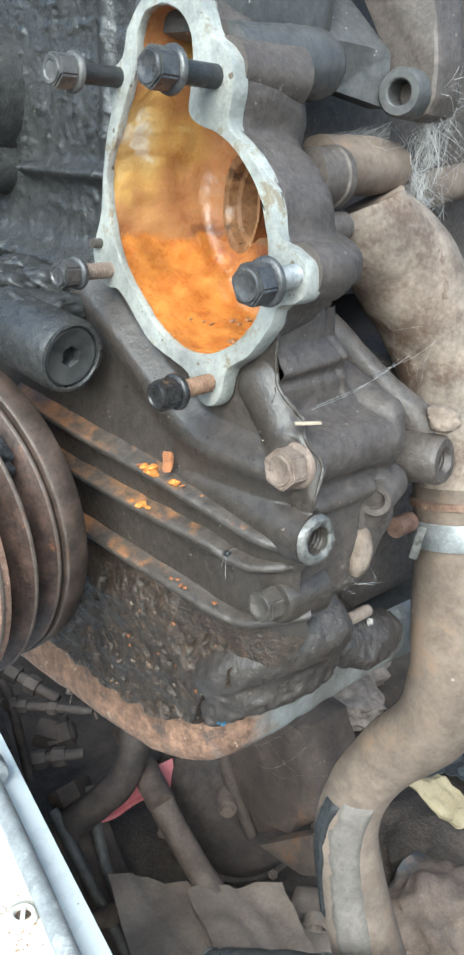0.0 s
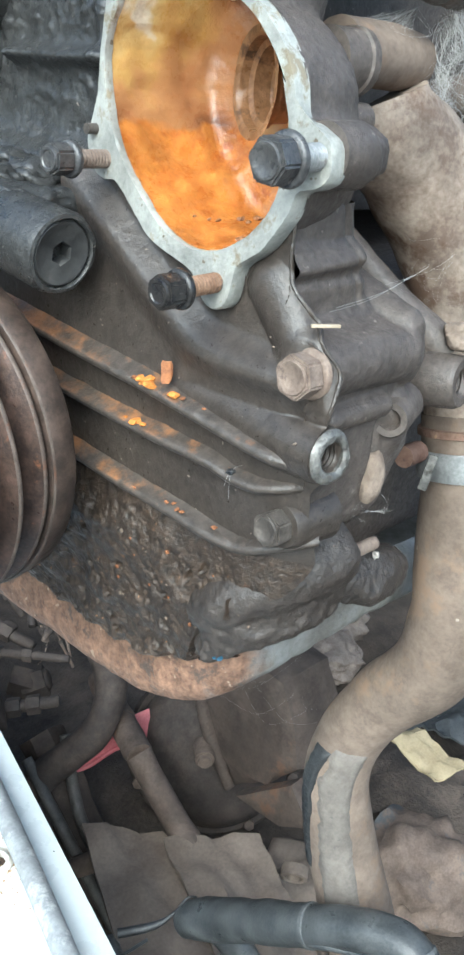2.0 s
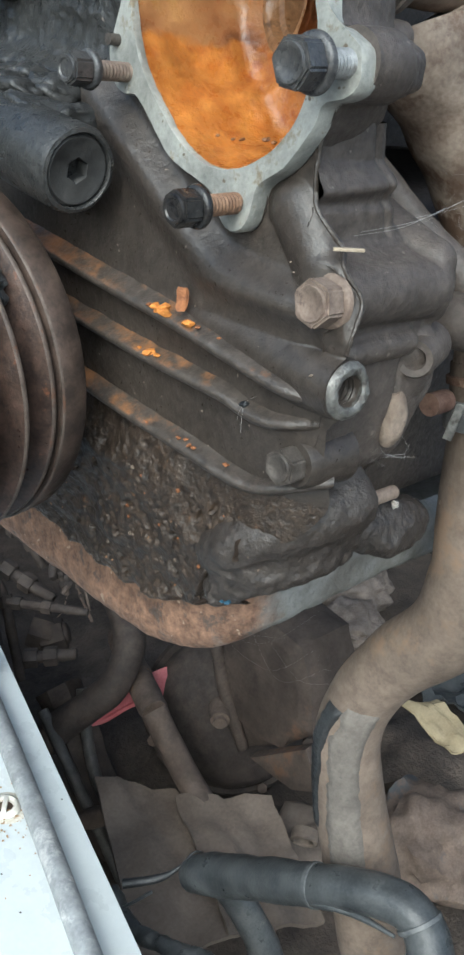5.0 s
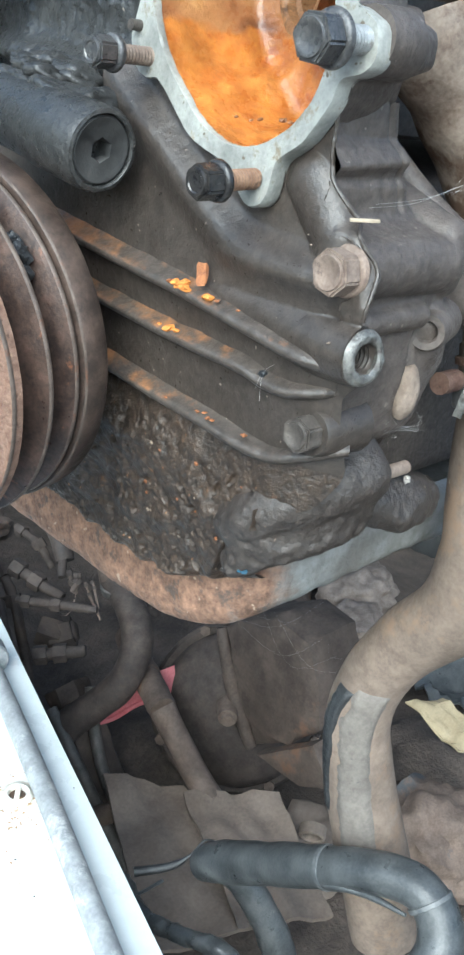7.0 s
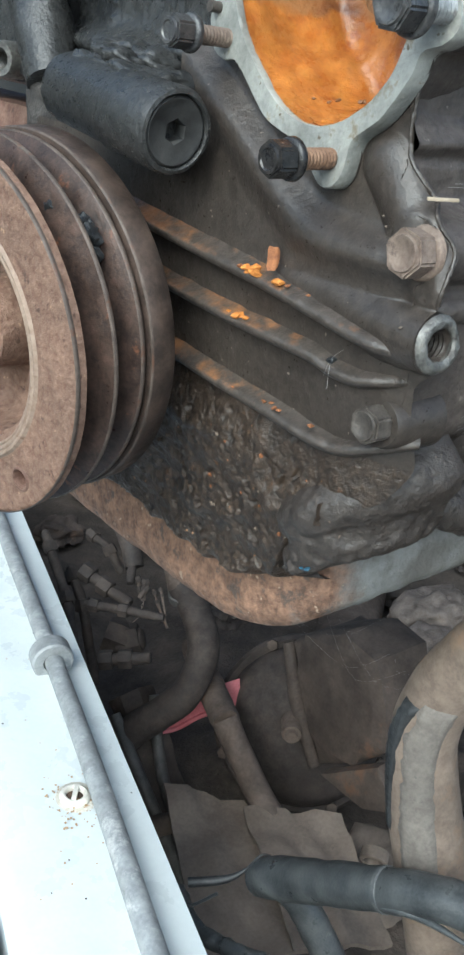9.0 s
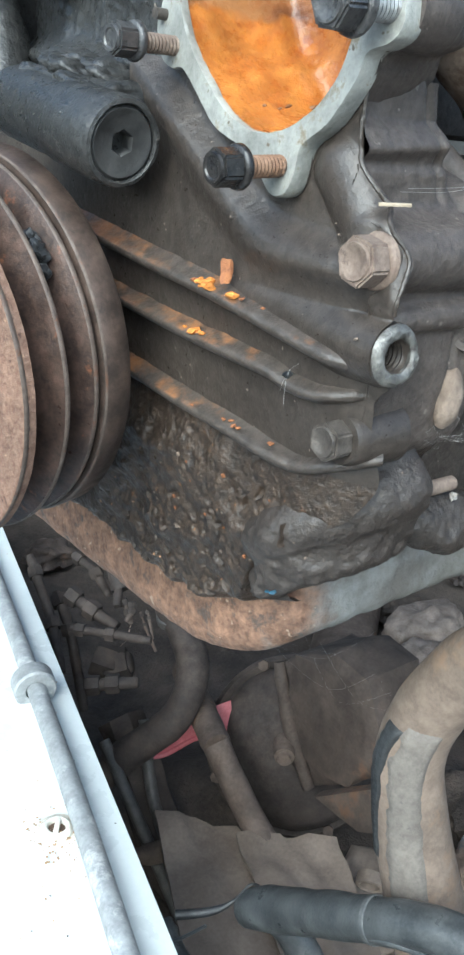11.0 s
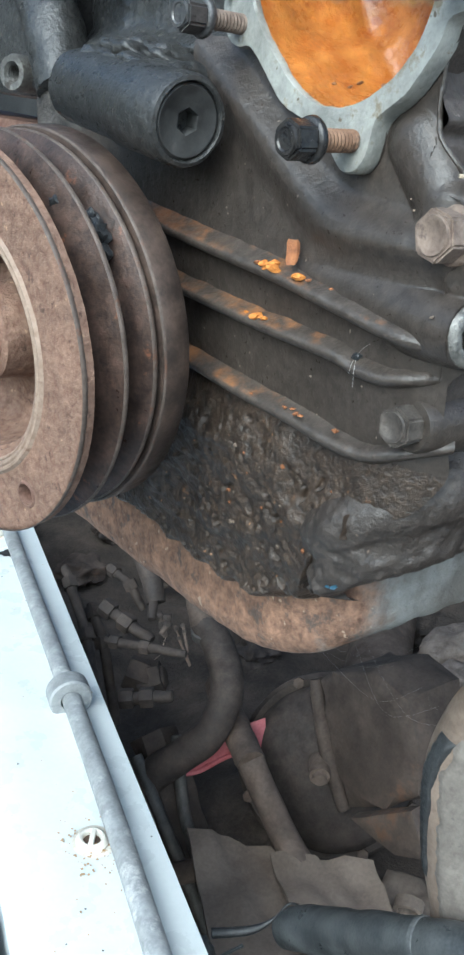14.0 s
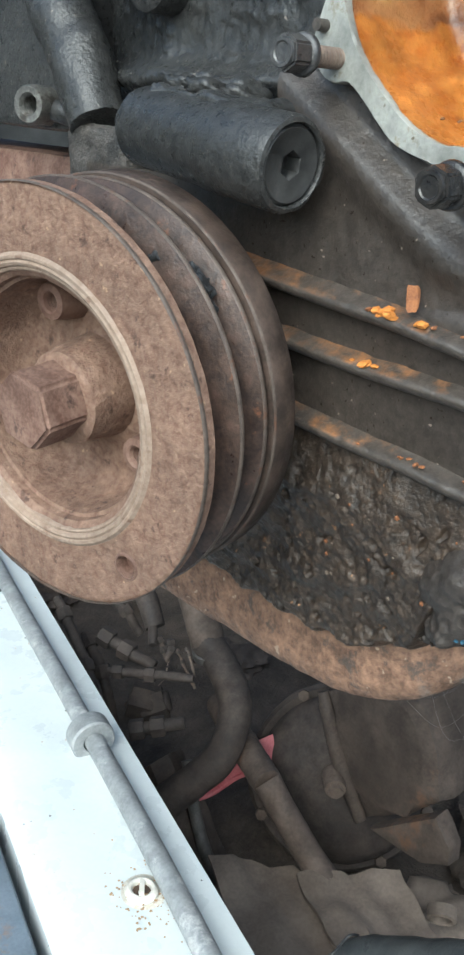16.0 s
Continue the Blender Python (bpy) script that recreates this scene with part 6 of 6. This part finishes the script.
blob("rubble", (0.7444, 0.3803, 0.0500), 0.062, "stone", "rusty brown stone with a grey patch", "rubble", 0.35, (1.1, 1.0, 0.7), 6)
blob("rubble", (0.8379, 0.4556, 0.0200), 0.075, "dirt", "brown clod of earth", "rubble", 0.35, (1.2, 1.1, 0.5), 8)
blob("rubble", (0.6371, 0.4592, 0.0300), 0.05, "tan", "tan lump of earth beside the cardboard", "rubble", 0.4, (1.2, 0.9, 0.6), 12)
for k in range(26):
    blob("rubble", (0.65 + 1.0 * random.random(), 0.35 + 1.1 * random.random(), 0.015), 0.012 + 0.028 * random.random(), ("dirt", "brown", "brown_dark")[k % 3], "small brown clod of earth and rubble", "rubble", 0.45, (1.2, 1, 0.7), k * 1.7)
ring = thing("pipe_end", "cream plastic pipe end lying open", "pipe", (0.5890, 0.4240, 0.1090))
part("pipe_wall", shift(lathe([(0.0, 0.0085), (-0.001, 0.0100), (0.0, 0.0125), (0.010, 0.0125), (0.010, 0.0085)], "x", 32, closed=True), Matrix.Rotation(radians(35), 4, "Z") @ Matrix.Rotation(radians(-25), 4, "Y")), "tan", ring)

# ---- rust flakes and dust on the ribs ----
random.seed(21)


def flake(at, size, mat, label, flat=0.35, key=0.0, stand=0.0):
    bm = bmesh.new()
    bmesh.ops.create_icosphere(bm, subdivisions=2, radius=1.0)
    for v in bm.verts:
        v.co *= 1 + 0.55 * noise.noise(v.co * 1.4 + Vector((key, key, 0)))
        if stand:
            v.co = Vector([math.copysign(abs(c) ** 0.45, c) * (1 + 0.22 * noise.noise(v.co * 2.3 + Vector((k, key, 0)))) for k, c in enumerate(v.co)])
        v.co = Vector((v.co.x * size * (0.50 if stand else 1.0), v.co.y * size * (0.95 if stand else 0.8), v.co.z * size * flat))
    ob = solid("rust_flake", bm, mat, label, "rust flake", group="rust flakes on the ribs", smooth=20)
    ob.location = at
    ob.rotation_euler = (stand, 0.2 + 0.3 * math.sin(key), key)
    return ob


flake((0.2490, 0.2985, 0.6770), 0.0040, "rust_orange", "upright brown-orange rust flake on the top rib", 0.14, -0.79, 1.35)
for k, (y, s) in enumerate(((0.3045, 0.0026), (0.3080, 0.0030), (0.3110, 0.0022), (0.2940, 0.0022), (0.3130, 0.0013), (0.2900, 0.0010), (0.2800, 0.0008))):
    flake((0.2470 + 0.003 * random.random(), y, 0.6712 - 0.06 * (0.31 - y)), s, "rust_bright" if k < 4 else "rust_orange", "bright orange rust flake on the top rib", 0.5, k * 1.9)
for k, (y, s) in enumerate(((0.3150, 0.0024), (0.3110, 0.0014), (0.3200, 0.0012))):
    flake((0.2515, y, 0.6535), s, "rust_bright", "bright orange rust flake on the middle rib", 0.45, 3 + k * 1.9)
for k in range(10):
    flake((0.2540 + 0.003 * random.random(), 0.272 + 0.055 * random.random(), 0.6262), 0.0006 + 0.0008 * random.random(), "rust_orange", "small rust crumb on the lowest rib", 0.5, k * 2.3)


for k in range(26):
    y, z = 0.275 + 0.07 * random.random(), 0.56 + 0.05 * random.random()
    bm = bmesh.new()
    bmesh.ops.create_icosphere(bm, subdivisions=1, radius=0.0003 + 0.0007 * random.random())
    part("grit", shift(lumpy(bm, 0.0004, 900), CV @ Matrix.Translation((cover_x(y, z) - 0.0002, y, z))), ("rust_orange", "stone_grit", "gunk")[k % 3], cover)

flake((0.2590, 0.2680, 0.5730), 0.0014, "blue", "tiny scrap of blue plastic in the oil cake", 0.25, 3.3)
flake((0.2585, 0.2705, 0.5722), 0.0009, "blue", "tiny scrap of blue plastic in the oil cake", 0.4, 5.1)
flake((0.2470, 0.2630, 0.6535), 0.0018, "tar", "dark dead insect on the middle rib", 0.6, 7.7)
flake((0.2508, 0.2420, 0.6695), 0.0007, "mud", "pale fleck on the boss", 0.5, 1.9)
for k in range(7):
    flake((0.2568 + 0.0006 * random.random(), 0.2575 + 0.0045 * random.random(), 0.6935 + 0.0055 * random.random()), 0.0003 + 0.0004 * random.random(), "mud", "pale crust of corrosion beside the bolt", 0.5, k * 3.7)
for end in ((0.2440, 0.2560, 0.6590), (0.2462, 0.2645, 0.6480), (0.2450, 0.2610, 0.6450)):
    solid("cobweb_thread", tube([(0.2468, 0.2630, 0.6537), (Vector((0.2462, 0.2630, 0.6545)) + Vector(end)) / 2, end], 0.00004, 4, 8), "web", "single thread by the dead insect", "cobweb")

# ---- cobwebs ----
random.seed(31)


def web(name, corners, count, r, label):
    """A tangle of fine dusty threads hung between points."""
    pts = [Vector(c) for c in corners]
    bms = []
    for k in range(count):
        a, b = random.sample(pts, 2)
        a = a.lerp(random.choice(pts), 0.45 * random.random())
        b = b.lerp(random.choice(pts), 0.45 * random.random())
        m = (a + b) / 2 + Vector((random.gauss(0, 0.003), random.gauss(0, 0.003), -0.2 * (a - b).length * random.random()))
        bms.append(tube([a, m, b], r * (0.5 + 0.9 * random.random()), 4, 6))
    return solid(name, join(*bms), "web", label, "cobweb", kind="stuff")


def wisps(name, top, foot, count, r, label):
    """Dusty threads wandering from one line to another, gathered here and there into matted strands."""
    bms, knots = [], [Vector((random.random(), random.random(), 0)) for _ in range(9)]
    for k in range(count):
        u = random.choice(knots)
        a = Vector(top[0]).lerp(Vector(top[1]), min(max(u.x + random.gauss(0, 0.07), 0), 1))
        b = Vector(foot[0]).lerp(Vector(foot[1]), min(max(u.y + random.gauss(0, 0.20), 0), 1))
        b = a.lerp(b, 0.35 + 0.7 * random.random())
        pts = []
        for n in range(7):
            q = a.lerp(b, n / 6)
            sway = Vector((noise.noise(q * 60 + Vector((k % 9, 0, 0))), noise.noise(q * 60 + Vector((0, k % 9, 5))), 0.6 * noise.noise(q * 60 + Vector((0, 7, k % 9)))))
            pts.append(q + 0.012 * sway + Vector([random.gauss(0, 0.0014) for _ in range(3)]))
        bms.append(tube(pts, r * random.choice((0.4, 0.6, 0.8, 1.0, 1.8)), 4, 3))
    return solid(name, join(*bms), "web", label, "cobweb", kind="stuff")


wisps("cobweb", ((0.3600, 0.2760, 0.8250), (0.3660, 0.2790, 0.8060)), ((0.3660, 0.2850, 0.7700), (0.4300, 0.2990, 0.7760)), 70, 0.00005, "dusty grey cobweb hanging below the bracket")
wisps("cobweb", ((0.3620, 0.2800, 0.8120), (0.3680, 0.2850, 0.7950)), ((0.3700, 0.2890, 0.7480), (0.4200, 0.3020, 0.7560)), 70, 0.00005, "dusty grey cobweb trailing over the rod")
web("cobweb", ((0.3640, 0.2890, 0.7900), (0.3700, 0.2905, 0.7750), (0.3860, 0.2930, 0.7820), (0.3800, 0.2915, 0.7640), (0.4000, 0.2960, 0.7720)), 80, 0.00005, "matted dusty cobweb clump on the pipe")
web("cobweb", ((0.3290, 0.3080, 0.7940), (0.3590, 0.2950, 0.8020), (0.3310, 0.2970, 0.7920), (0.3510, 0.2900, 0.7910)), 90, 0.00003, "dusty grey cobweb under the bracket")
web("cobweb", ((0.3190, 0.2650, 0.7080), (0.3570, 0.2710, 0.7080), (0.3490, 0.2750, 0.7290), (0.3790, 0.2680, 0.7180), (0.3590, 0.2640, 0.6990)), 10, 0.00002, "thin cobweb threads between block and hose")
web("cobweb", ((0.2930, 0.2440, 0.6350), (0.3040, 0.2380, 0.6330), (0.3080, 0.2410, 0.6400), (0.3150, 0.2400, 0.6300), (0.2960, 0.2450, 0.6280)), 7, 0.00002, "thin pale cobweb threads by the mud nest")
web("cobweb", ((0.3380, 0.3420, 0.4850), (0.3610, 0.3360, 0.4850), (0.4000, 0.3340, 0.4920), (0.4690, 0.3670, 0.4020), (0.4960, 0.3570, 0.3750)), 6, 0.000015, "thin cobweb threads under the oil pan")
for a, b in (((0.2630, 0.2450, 0.7090), (0.3280, 0.2580, 0.7130)), ((0.2660, 0.2450, 0.7100), (0.3420, 0.2600, 0.7150))):
    solid("cobweb_thread", tube([a, (Vector(a) + Vector(b)) / 2 - Vector((0, 0, 0.002)), b], 0.00006, 4, 8), "web", "single cobweb thread across the block", "cobweb")

# ---- far side of the bay ----
# added wall that keeps the sky from showing past the engine
solid("far_backdrop_wall", lumpy(box((-0.6, 1.55, -0.02), (1.35, 1.60, 1.15), 0.02), 0.004, 12, 10), "grey_paint", "dark grey wall added beyond the bay to hide the sky", "car panel", kind="structure")
for k in range(14):
    flake((0.262 + 0.022 * random.random(), 0.278 + 0.035 * random.random(), 0.7225 + 0.006 * random.random()), 0.0006 + 0.0014 * random.random(), "sludge", "brown crumb of sludge in the pump chamber", 0.5, k * 2.9)
